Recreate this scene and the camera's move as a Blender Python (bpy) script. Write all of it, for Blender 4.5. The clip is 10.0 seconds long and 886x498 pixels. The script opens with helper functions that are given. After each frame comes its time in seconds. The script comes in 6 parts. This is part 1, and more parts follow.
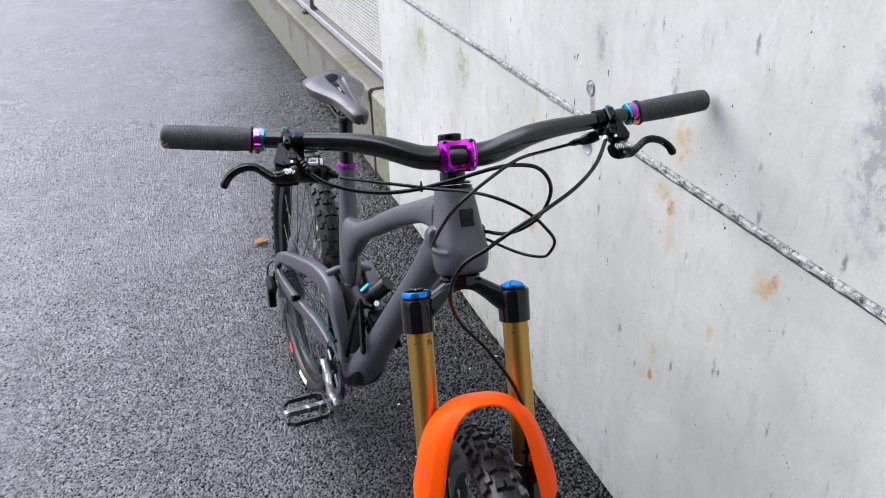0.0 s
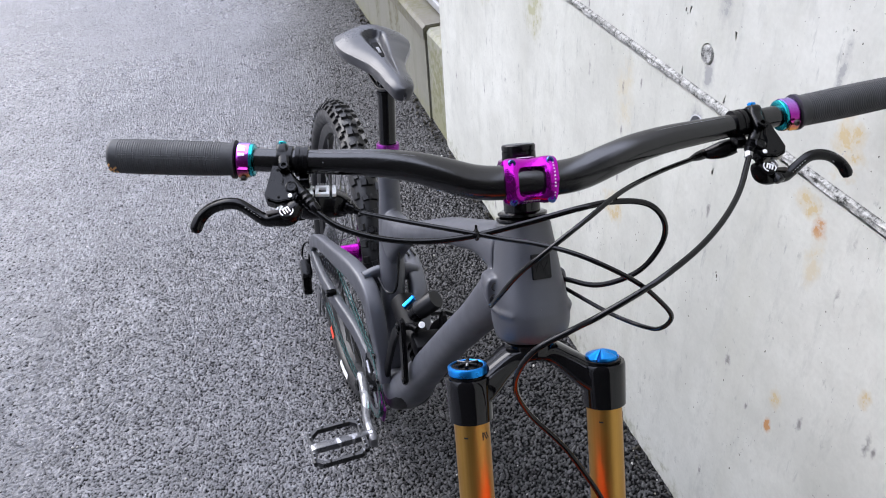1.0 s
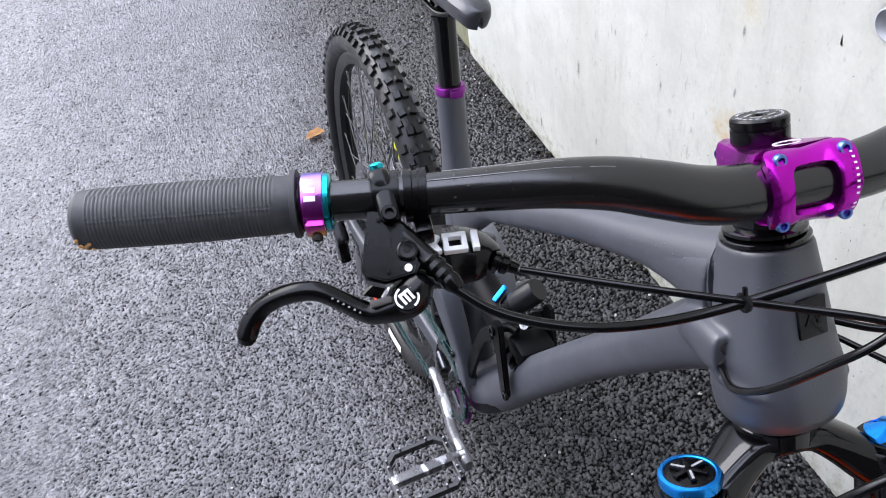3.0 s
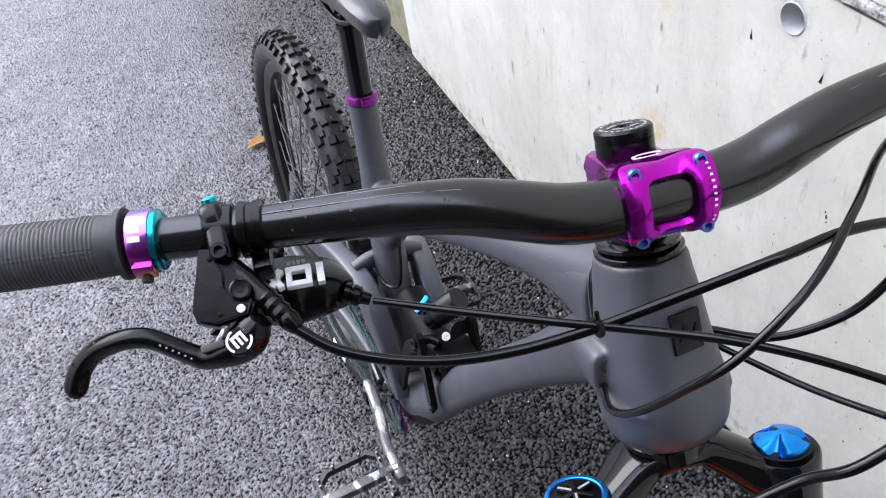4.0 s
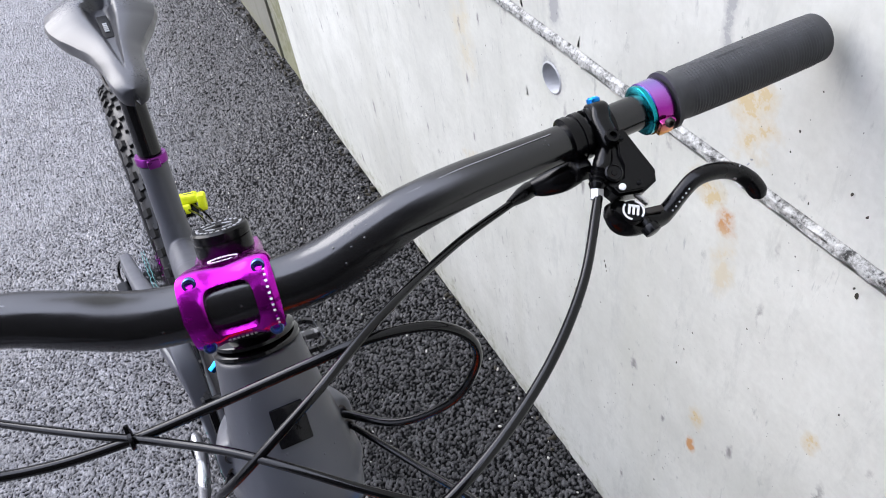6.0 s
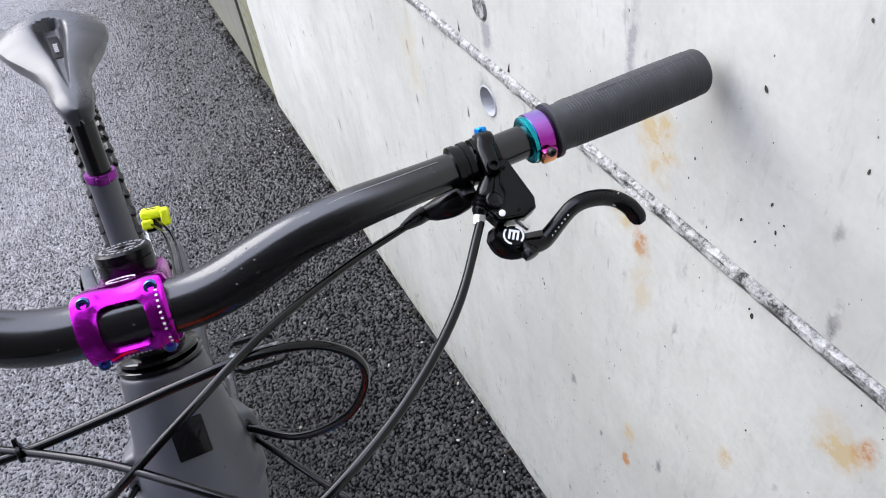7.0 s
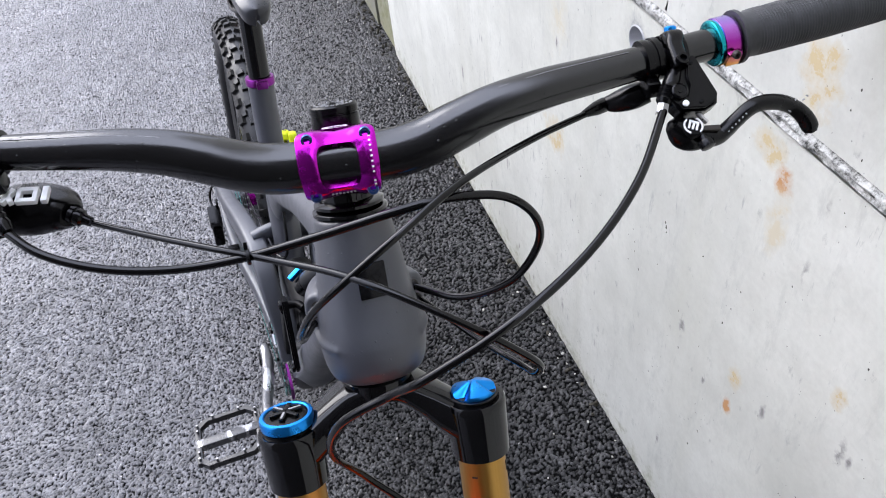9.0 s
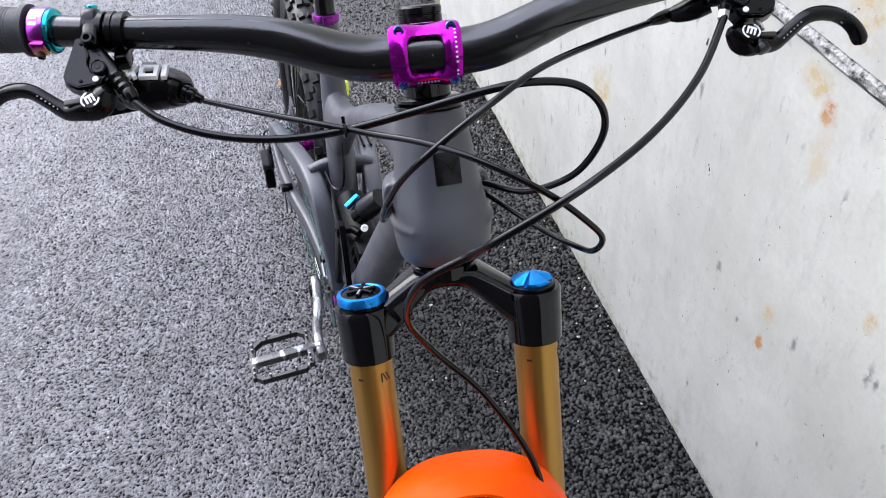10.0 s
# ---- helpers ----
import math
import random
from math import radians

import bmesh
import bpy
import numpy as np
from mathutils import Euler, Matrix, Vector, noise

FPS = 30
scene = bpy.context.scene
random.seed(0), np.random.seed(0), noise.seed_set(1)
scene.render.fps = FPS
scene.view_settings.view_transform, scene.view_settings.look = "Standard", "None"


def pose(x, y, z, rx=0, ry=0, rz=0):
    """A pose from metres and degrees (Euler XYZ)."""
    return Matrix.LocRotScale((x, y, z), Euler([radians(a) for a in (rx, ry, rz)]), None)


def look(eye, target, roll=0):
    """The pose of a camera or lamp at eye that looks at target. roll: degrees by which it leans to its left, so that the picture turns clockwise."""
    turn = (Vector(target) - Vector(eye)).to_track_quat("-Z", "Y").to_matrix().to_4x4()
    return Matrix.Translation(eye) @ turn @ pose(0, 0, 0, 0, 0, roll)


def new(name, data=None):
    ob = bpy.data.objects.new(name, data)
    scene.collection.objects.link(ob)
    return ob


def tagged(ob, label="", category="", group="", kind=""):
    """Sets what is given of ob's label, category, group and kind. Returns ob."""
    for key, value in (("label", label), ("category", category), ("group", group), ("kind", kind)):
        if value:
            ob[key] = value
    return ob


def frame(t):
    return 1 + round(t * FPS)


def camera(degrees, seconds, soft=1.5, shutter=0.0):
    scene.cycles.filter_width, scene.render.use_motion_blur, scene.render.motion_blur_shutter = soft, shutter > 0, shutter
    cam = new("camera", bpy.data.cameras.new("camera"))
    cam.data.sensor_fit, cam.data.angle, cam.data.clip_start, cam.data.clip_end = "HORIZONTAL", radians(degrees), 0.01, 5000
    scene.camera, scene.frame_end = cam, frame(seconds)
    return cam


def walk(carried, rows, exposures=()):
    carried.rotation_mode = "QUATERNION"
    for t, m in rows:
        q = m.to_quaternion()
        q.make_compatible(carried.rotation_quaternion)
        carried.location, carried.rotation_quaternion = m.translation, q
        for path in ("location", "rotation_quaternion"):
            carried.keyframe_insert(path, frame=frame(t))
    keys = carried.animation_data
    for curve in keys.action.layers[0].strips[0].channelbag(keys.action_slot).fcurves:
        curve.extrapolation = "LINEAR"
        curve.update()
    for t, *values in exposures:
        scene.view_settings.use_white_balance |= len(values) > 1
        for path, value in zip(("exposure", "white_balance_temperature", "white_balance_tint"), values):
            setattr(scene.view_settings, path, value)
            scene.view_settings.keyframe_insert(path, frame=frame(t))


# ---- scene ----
cam = camera(60.2, 10.0, 1.05)
PATH = [
    (0, (-0.392, -0.928, 1.567), (0.23, 0.652, 0.511), -1.5),
    (0.5, (-0.297, -0.748, 1.543), (0.217, 0.816, 0.408), -2.4),
    (1, (-0.262, -0.596, 1.515), (0.165, 0.931, 0.296), -4.0),
    (1.5, (-0.275, -0.436, 1.496), (0.098, 1.045, 0.205), -6.0),
    (2, (-0.291, -0.335, 1.459), (0.052, 1.096, 0.105), -7.8),
    (2.2, (-0.295, -0.31, 1.446), (0.04, 1.103, 0.07), -8.6),
    (3.3, (-0.269, -0.242, 1.408), (0.092, 1.105, -0.025), -11.0),
    (3.5, (-0.255, -0.242, 1.405), (0.12, 1.098, -0.031), -11.1),
    (4, (-0.211, -0.249, 1.403), (0.203, 1.076, -0.037), -11.0),
    (4.5, (-0.158, -0.262, 1.407), (0.291, 1.053, -0.031), -10.7),
    (5, (-0.098, -0.281, 1.411), (0.379, 1.026, -0.025), -10.0),
    (5.5, (-0.046, -0.301, 1.413), (0.446, 1.008, -0.016), -9.9),
    (6, (0.005, -0.326, 1.416), (0.515, 0.985, -0.005), -9.8),
    (6.2, (0.021, -0.335, 1.42), (0.545, 0.978, 0.005), -9.6),
    (7.3, (0.059, -0.377, 1.43), (0.6, 0.948, 0.033), -8.4),
    (7.5, (0.052, -0.382, 1.429), (0.582, 0.948, 0.033), -8.2),
    (8, (0.019, -0.391, 1.428), (0.501, 0.954, 0.029), -7.9),
    (8.5, (-0.013, -0.407, 1.424), (0.403, 0.952, 0.016), -7.6),
    (9, (-0.044, -0.416, 1.418), (0.308, 0.951, 0.001), -7.5),
    (9.5, (-0.072, -0.439, 1.411), (0.23, 0.927, -0.019), -7.4),
    (10, (-0.106, -0.492, 1.41), (0.17, 0.867, -0.031), -7.1),
]
walk(cam, [(t, look(eye, target, roll)) for t, eye, target, roll in PATH], [(0.0, -0.12), (2.0, 0.06), (3.5, 0.14), (6.0, 0.08), (7.5, 0.0), (9.0, 0.08), (10.0, 0.1)])

# ---- world, light, exposure ----
world = bpy.data.worlds.new("overcast")
scene.world = world
world.use_nodes = True
wn = world.node_tree
sky = wn.nodes.new("ShaderNodeTexSky")
sky.sky_type, sky.sun_disc = "NISHITA", False
sky.sun_elevation, sky.sun_rotation = radians(36), radians(-35)
sky.air_density, sky.dust_density = 1.0, 4.0
cloud = wn.nodes.new("ShaderNodeMix")
cloud.data_type = "RGBA"
cloud.inputs[0].default_value = 0.8
way = wn.nodes.new("ShaderNodeTexCoord")
height = wn.nodes.new("ShaderNodeSeparateXYZ")
wn.links.new(way.outputs["Generated"], height.inputs[0])
lift = wn.nodes.new("ShaderNodeMapRange")
lift.inputs[3].default_value, lift.inputs[4].default_value = 0.28, 3.95
wn.links.new(height.outputs[2], lift.inputs[0])
grey = wn.nodes.new("ShaderNodeVectorMath")
grey.operation = "SCALE"
grey.inputs[0].default_value = (8.25, 8.75, 10.9)
wn.links.new(lift.outputs[0], grey.inputs["Scale"])
wn.links.new(grey.outputs[0], cloud.inputs[7])
wn.links.new(sky.outputs[0], cloud.inputs[6])
back = wn.nodes["Background"]
wn.links.new(cloud.outputs[2], back.inputs[0])
back.inputs[1].default_value = 0.15

sun = new("sun", bpy.data.lights.new("sun", "SUN"))
sun.data.energy, sun.data.angle, sun.data.color = 3.1, radians(46), (1.0, 0.985, 1.0)
sun.matrix_world = look((-3.2, 4.9, 4.0), (0, 0.3, 0))

# ---- materials ----


class Nodes:
    """A small writer of node materials."""

    def __init__(self, name, rough=0.5, metal=0.0, color=(0.5, 0.5, 0.5)):
        self.mat = bpy.data.materials.new(name)
        self.mat.use_nodes = True
        self.tree = self.mat.node_tree
        self.bsdf = self.tree.nodes["Principled BSDF"]
        self.set("Base Color", (*color, 1))
        self.set("Roughness", rough)
        self.set("Metallic", metal)
        self.coord = self.tree.nodes.new("ShaderNodeTexCoord").outputs["Object"]
        self.normal = None

    def set(self, socket, value):
        if hasattr(value, "is_linked"):
            self.tree.links.new(value, self.bsdf.inputs[socket])
        else:
            self.bsdf.inputs[socket].default_value = value

    def node(self, kind, out=0, **inputs):
        n = self.tree.nodes.new(kind)
        for key, value in inputs.items():
            socket = n.inputs[int(key[1:])] if key[0] == "i" and key[1:].isdigit() else n.inputs[key.replace("_", " ")]
            if hasattr(value, "is_linked"):
                self.tree.links.new(value, socket)
            else:
                socket.default_value = value
        return n, n.outputs[out]

    def scaled(self, sx, sy, sz):
        return self.node("ShaderNodeMapping", i0=self.coord, i3=(sx, sy, sz))[1]

    def noise(self, scale, detail=4.0, rough=0.55, at=None):
        return self.node("ShaderNodeTexNoise", Vector=at or self.coord, Scale=scale, Detail=detail, Roughness=rough)[1]

    def voronoi(self, scale, out=0, feature="F1", at=None, random=1.0):
        n, _ = self.node("ShaderNodeTexVoronoi", Vector=at or self.coord, Scale=scale, Randomness=random)
        n.feature = feature
        return n.outputs[out]

    def ramp(self, value, *stops):
        n, out = self.node("ShaderNodeValToRGB", i0=value)
        e = n.color_ramp.elements
        while len(e) < len(stops):
            e.new(0.5)
        for k, (p, c) in enumerate(stops):
            e[k].position = p
            e[k].color = (*c, 1) if isinstance(c, tuple) else (c, c, c, 1)
        return out

    def mix(self, factor, a, b, blend="MIX"):
        n = self.tree.nodes.new("ShaderNodeMix")
        n.data_type, n.blend_type = "RGBA", blend
        for k, v in ((0, factor), (6, a), (7, b)):
            if hasattr(v, "is_linked"):
                self.tree.links.new(v, n.inputs[k])
            else:
                n.inputs[k].default_value = (*v, 1) if isinstance(v, tuple) else v
        return n.outputs[2]

    def math(self, op, a, b=0.0, clamp=False):
        n, out = self.node("ShaderNodeMath", i0=a, i1=b)
        n.operation, n.use_clamp = op, clamp
        return out

    def axis(self, k):
        return self.node("ShaderNodeSeparateXYZ", k, i0=self.coord)[1] if k == 0 else self.node("ShaderNodeSeparateXYZ", i0=self.coord)[0].outputs[k]

    def bump(self, height, distance, strength=1.0):
        n, out = self.node("ShaderNodeBump", Height=height, Distance=distance, Strength=strength)
        if self.normal is not None:
            self.tree.links.new(self.normal, n.inputs["Normal"])
        self.normal = out
        self.set("Normal", out)
        return self


def simple(name, color, rough, metal=0.0, vary=0.15, grain=60.0, bump=0.0002, coat=0.0, blot=9.0, spec=0.5):
    """A plain surface with grain, faint blotches and uneven gloss."""
    m = Nodes(name, rough, metal, color)
    lo, hi = tuple(c * (1 - vary) for c in color), tuple(min(1, c * (1 + vary)) for c in color)
    big, small = m.noise(blot, 3), m.noise(grain, 4)
    both = m.math("ADD", m.math("MULTIPLY", big, 0.6), m.math("MULTIPLY", small, 0.4))
    m.set("Base Color", m.ramp(both, (0.32, lo), (0.68, hi)))
    m.set("Roughness", m.ramp(both, (0.3, max(0.03, rough - 0.07)), (0.7, min(1, rough + 0.09))))
    if bump:
        m.bump(small, bump)
    m.set("Coat Weight", coat)
    m.set("Specular IOR Level", spec)
    m.set("Coat Roughness", 0.15)
    return m.mat


def droplets(m, scale=170.0, size=0.25, height=0.0012):
    """Scattered small rain drops standing on a surface."""
    d = m.voronoi(scale)
    pick = m.ramp(m.noise(35.0, 2), (0.52, 0.0), (0.6, 1.0))
    drop = m.math("MULTIPLY", m.ramp(d, (0.0, 1.0), (size, 0.0)), pick)
    return m.bump(drop, height, 0.6)


def frame_paint():
    m = Nodes("matte_grey_paint", 0.46, 0.0, (0.1, 0.105, 0.118))
    n = m.noise(7.0, 4)
    f = m.noise(240.0, 3)
    m.set("Base Color", m.ramp(n, (0.3, (0.036, 0.0385, 0.049)), (0.7, (0.047, 0.050, 0.0632))))
    m.set("Roughness", m.ramp(m.noise(22.0, 5), (0.3, 0.4), (0.7, 0.54)))
    m.set("Specular IOR Level", 1.0)
    m.bump(f, 0.0001)
    droplets(m, 170.0, 0.15)
    return m.mat


def carbon_black():
    m = Nodes("satin_black_carbon", 0.3, 0.0, (0.013, 0.013, 0.015))
    wave = m.node("ShaderNodeTexNoise", Vector=m.scaled(14, 160, 160), Scale=1.0, Detail=3.0)[1]
    m.set("Base Color", m.ramp(wave, (0.35, (0.001, 0.001, 0.0013)), (0.75, (0.003, 0.003, 0.0036))))
    m.set("Roughness", m.ramp(wave, (0.3, 0.17), (0.7, 0.26)))
    m.set("Specular IOR Level", 0.75)
    droplets(m, 190, 0.16)
    return m.mat


def anodised(name, color, rough=0.24):
    m = Nodes(name, rough, 1.0, color)
    n = m.noise(120.0, 4)
    m.set("Base Color", m.ramp(m.noise(14.0), (0.3, tuple(c * 0.85 for c in color)), (0.7, tuple(min(1, c * 1.12) for c in color))))
    m.set("Roughness", m.ramp(n, (0.3, rough - 0.05), (0.7, rough + 0.1)))
    m.bump(n, 0.00006)
    return m.mat


def oil_slick():
    m = Nodes("oil_slick_titanium", 0.2, 1.0)
    x = m.math("ADD", m.math("MULTIPLY", m.math("SUBTRACT", m.axis(2), 0.022), 24.0), m.math("MULTIPLY", m.math("SUBTRACT", m.noise(40.0, 2), 0.5), 0.35), True)
    m.set("Base Color", m.ramp(x, (0.0, (0.08, 0.45, 0.5)), (0.15, (0.75, 0.33, 0.06)), (0.3, (0.42, 0.05, 0.26)), (0.55, (0.36, 0.03, 0.36)), (0.8, (0.5, 0.2, 0.7)), (1.0, (0.3, 0.3, 0.8))))
    return m.mat


def kashima():
    m = Nodes("gold_fork_coating", 0.34, 1.0, (0.55, 0.3, 0.07))
    streak = m.node("ShaderNodeTexNoise", Vector=m.scaled(300, 300, 4), Scale=1.0, Detail=3.0)[1]
    m.set("Base Color", m.ramp(streak, (0.3, (0.46, 0.255, 0.06)), (0.7, (0.52, 0.3, 0.08))))
    m.set("Roughness", m.ramp(streak, (0.3, 0.36), (0.7, 0.44)))
    return m.mat


def grip_rubber():
    m = Nodes("grey_grip_rubber", 0.6, 0.0, (0.045, 0.046, 0.05))
    n = m.noise(90.0, 4)
    m.set("Base Color", m.ramp(n, (0.3, (0.026, 0.0268, 0.0288)), (0.7, (0.043, 0.0445, 0.0475))))
    m.set("Roughness", m.ramp(m.noise(20.0), (0.3, 0.5), (0.7, 0.68)))
    m.set("Specular IOR Level", 0.5)
    m.bump(n, 0.0003)
    return m.mat


def tyre_rubber():
    m = Nodes("black_tyre_rubber", 0.42, 0.0, (0.016, 0.016, 0.017))
    n = m.noise(60.0, 5)
    dust = m.ramp(m.noise(11.0, 4), (0.5, 0.0), (0.75, 1.0))
    m.set("Base Color", m.mix(m.math("MULTIPLY", dust, 0.5), m.ramp(n, (0.3, (0.003, 0.003, 0.0035)), (0.7, (0.008, 0.008, 0.009))), (0.02, 0.019, 0.018)))
    m.set("Roughness", m.ramp(n, (0.3, 0.26), (0.7, 0.45)))
    m.set("Specular IOR Level", 0.32)
    m.bump(n, 0.0006)
    return m.mat


def worn_crank(name="rubbed_crank_arm", level=0.55, base=(0.09, 0.09, 0.095)):
    m = Nodes(name, 0.3, 0.0, (0.03, 0.03, 0.033))
    wear = m.ramp(m.node("ShaderNodeTexNoise", Vector=m.scaled(60, 16, 16), Scale=1.0, Detail=4.0)[1], (level, 0.0), (level + 0.08, 1.0))
    m.set("Base Color", m.mix(wear, base, (0.5, 0.5, 0.52)))
    m.set("Metallic", m.ramp(wear, (0.0, 0.0), (1.0, 1.0)))
    m.set("Roughness", m.ramp(m.noise(80.0), (0.3, 0.22), (0.7, 0.4)))
    return m.mat


def asphalt():
    """Coarse open asphalt, round chips flatter mid-path; sky sheen painted in: dark by the wall, paler outward."""
    m = Nodes("wet_asphalt", 0.3, 0.0, (0.04, 0.04, 0.042))
    flatly = m.scaled(1, 1, 0)
    jitter = m.node("ShaderNodeTexNoise", 1, Vector=flatly, Scale=80.0, Detail=3.0)[1]
    lumps = m.mix(0.02, flatly, jitter)
    near = m.voronoi(118.0, at=lumps)
    cell = m.node("ShaderNodeSeparateColor", i0=m.voronoi(118.0, 1, at=lumps))[0]
    tone = cell.outputs[1]
    fine = m.noise(480.0, 3, 0.65, flatly)
    dents = m.noise(105.0, 3, 0.6, flatly)
    clump = m.noise(30.0, 3, 0.6, flatly)
    patch = m.noise(6.0, 4, 0.6, flatly)
    # mask away from the wall, for shade and sky sheen painted into the colour
    lighter = m.ramp(m.math("ADD", m.math("ADD", m.math("MULTIPLY", m.axis(0), -1.25), m.math("MULTIPLY", m.axis(1), 0.10)), m.math("MULTIPLY", m.math("SUBTRACT", m.noise(1.7, 4), 0.5), 0.5)), (-0.22, 0.0), (0.46, 1.0))
    # round chips with hollows between them; on the paler side, chips run together into short ridges and pits
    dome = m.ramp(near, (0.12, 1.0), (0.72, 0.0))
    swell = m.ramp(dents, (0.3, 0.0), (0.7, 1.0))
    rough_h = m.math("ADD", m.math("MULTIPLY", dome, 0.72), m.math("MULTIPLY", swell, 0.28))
    lighter_h = m.math("ADD", m.math("MULTIPLY", dome, 0.42), m.math("MULTIPLY", swell, 0.58))
    lump = m.mix(lighter, rough_h, lighter_h)
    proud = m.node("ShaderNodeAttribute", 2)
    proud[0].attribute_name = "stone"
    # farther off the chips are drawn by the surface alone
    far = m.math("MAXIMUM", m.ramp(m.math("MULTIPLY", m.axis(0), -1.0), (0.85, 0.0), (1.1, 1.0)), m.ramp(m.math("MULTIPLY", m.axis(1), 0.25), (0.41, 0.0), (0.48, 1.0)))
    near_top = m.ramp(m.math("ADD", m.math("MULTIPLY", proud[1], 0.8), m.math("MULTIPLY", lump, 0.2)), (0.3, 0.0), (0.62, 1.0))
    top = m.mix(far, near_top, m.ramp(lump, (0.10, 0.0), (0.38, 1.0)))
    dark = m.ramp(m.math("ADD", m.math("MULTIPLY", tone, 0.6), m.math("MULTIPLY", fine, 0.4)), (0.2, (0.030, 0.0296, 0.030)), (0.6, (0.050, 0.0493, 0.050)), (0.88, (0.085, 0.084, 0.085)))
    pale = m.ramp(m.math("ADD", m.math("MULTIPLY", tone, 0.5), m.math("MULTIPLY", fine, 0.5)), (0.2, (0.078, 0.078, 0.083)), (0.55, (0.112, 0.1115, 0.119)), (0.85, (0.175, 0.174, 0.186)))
    grey = m.mix(lighter, dark, pale)
    grey = m.mix(1.0, grey, m.ramp(clump, (0.34, 0.74), (0.5, 1.0), (0.66, 1.2)), "MULTIPLY")
    grey = m.mix(1.0, grey, m.ramp(patch, (0.32, 0.84), (0.68, 1.14)), "MULTIPLY")
    # hollows between chips painted near black: dark binder plus the gaps' shade
    col = m.mix(top, m.mix(lighter, (0.004, 0.004, 0.0042), (0.006, 0.006, 0.0065)), grey)
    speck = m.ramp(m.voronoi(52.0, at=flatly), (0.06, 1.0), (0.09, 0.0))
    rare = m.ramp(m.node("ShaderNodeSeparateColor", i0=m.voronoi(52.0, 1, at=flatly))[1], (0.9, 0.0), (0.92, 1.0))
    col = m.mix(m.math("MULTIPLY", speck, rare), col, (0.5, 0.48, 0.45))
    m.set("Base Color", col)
    wet = m.math("ADD", m.math("MULTIPLY", m.noise(1.4, 5), 0.7), m.math("MULTIPLY", m.noise(13.0, 3), 0.3))
    m.set("Roughness", m.math("ADD", m.ramp(wet, (0.35, 0.2), (0.65, 0.36)), m.math("MULTIPLY", tone, 0.1)))
    m.set("Specular IOR Level", m.math("MULTIPLY", m.ramp(top, (0.2, 0.02), (0.8, 1.0)), m.ramp(lighter, (0.0, 0.2), (1.0, 0.28))))
    height = m.math("ADD", m.math("MULTIPLY", lump, m.ramp(far, (0.0, 0.6), (1.0, 1.5))), m.math("ADD", m.math("MULTIPLY", fine, 0.5), m.math("MULTIPLY", clump, 0.5)))
    m.bump(height, 0.0022, 1.0)
    film = m.node("ShaderNodeBump", Height=height, Distance=0.0016, Strength=1.0)[1]
    m.set("Coat Normal", film)
    m.set("Coat Weight", m.math("MULTIPLY", m.math("MULTIPLY", m.ramp(lighter, (0.0, 0.3), (1.0, 0.5)), m.ramp(top, (0.15, 0.0), (0.7, 1.0))), m.math("MULTIPLY", m.ramp(clump, (0.36, 0.45), (0.62, 1.0)), m.ramp(patch, (0.3, 0.7), (0.65, 1.0)))))
    m.set("Coat Roughness", 0.2)
    m.set("Coat IOR", 1.5)
    return m.mat


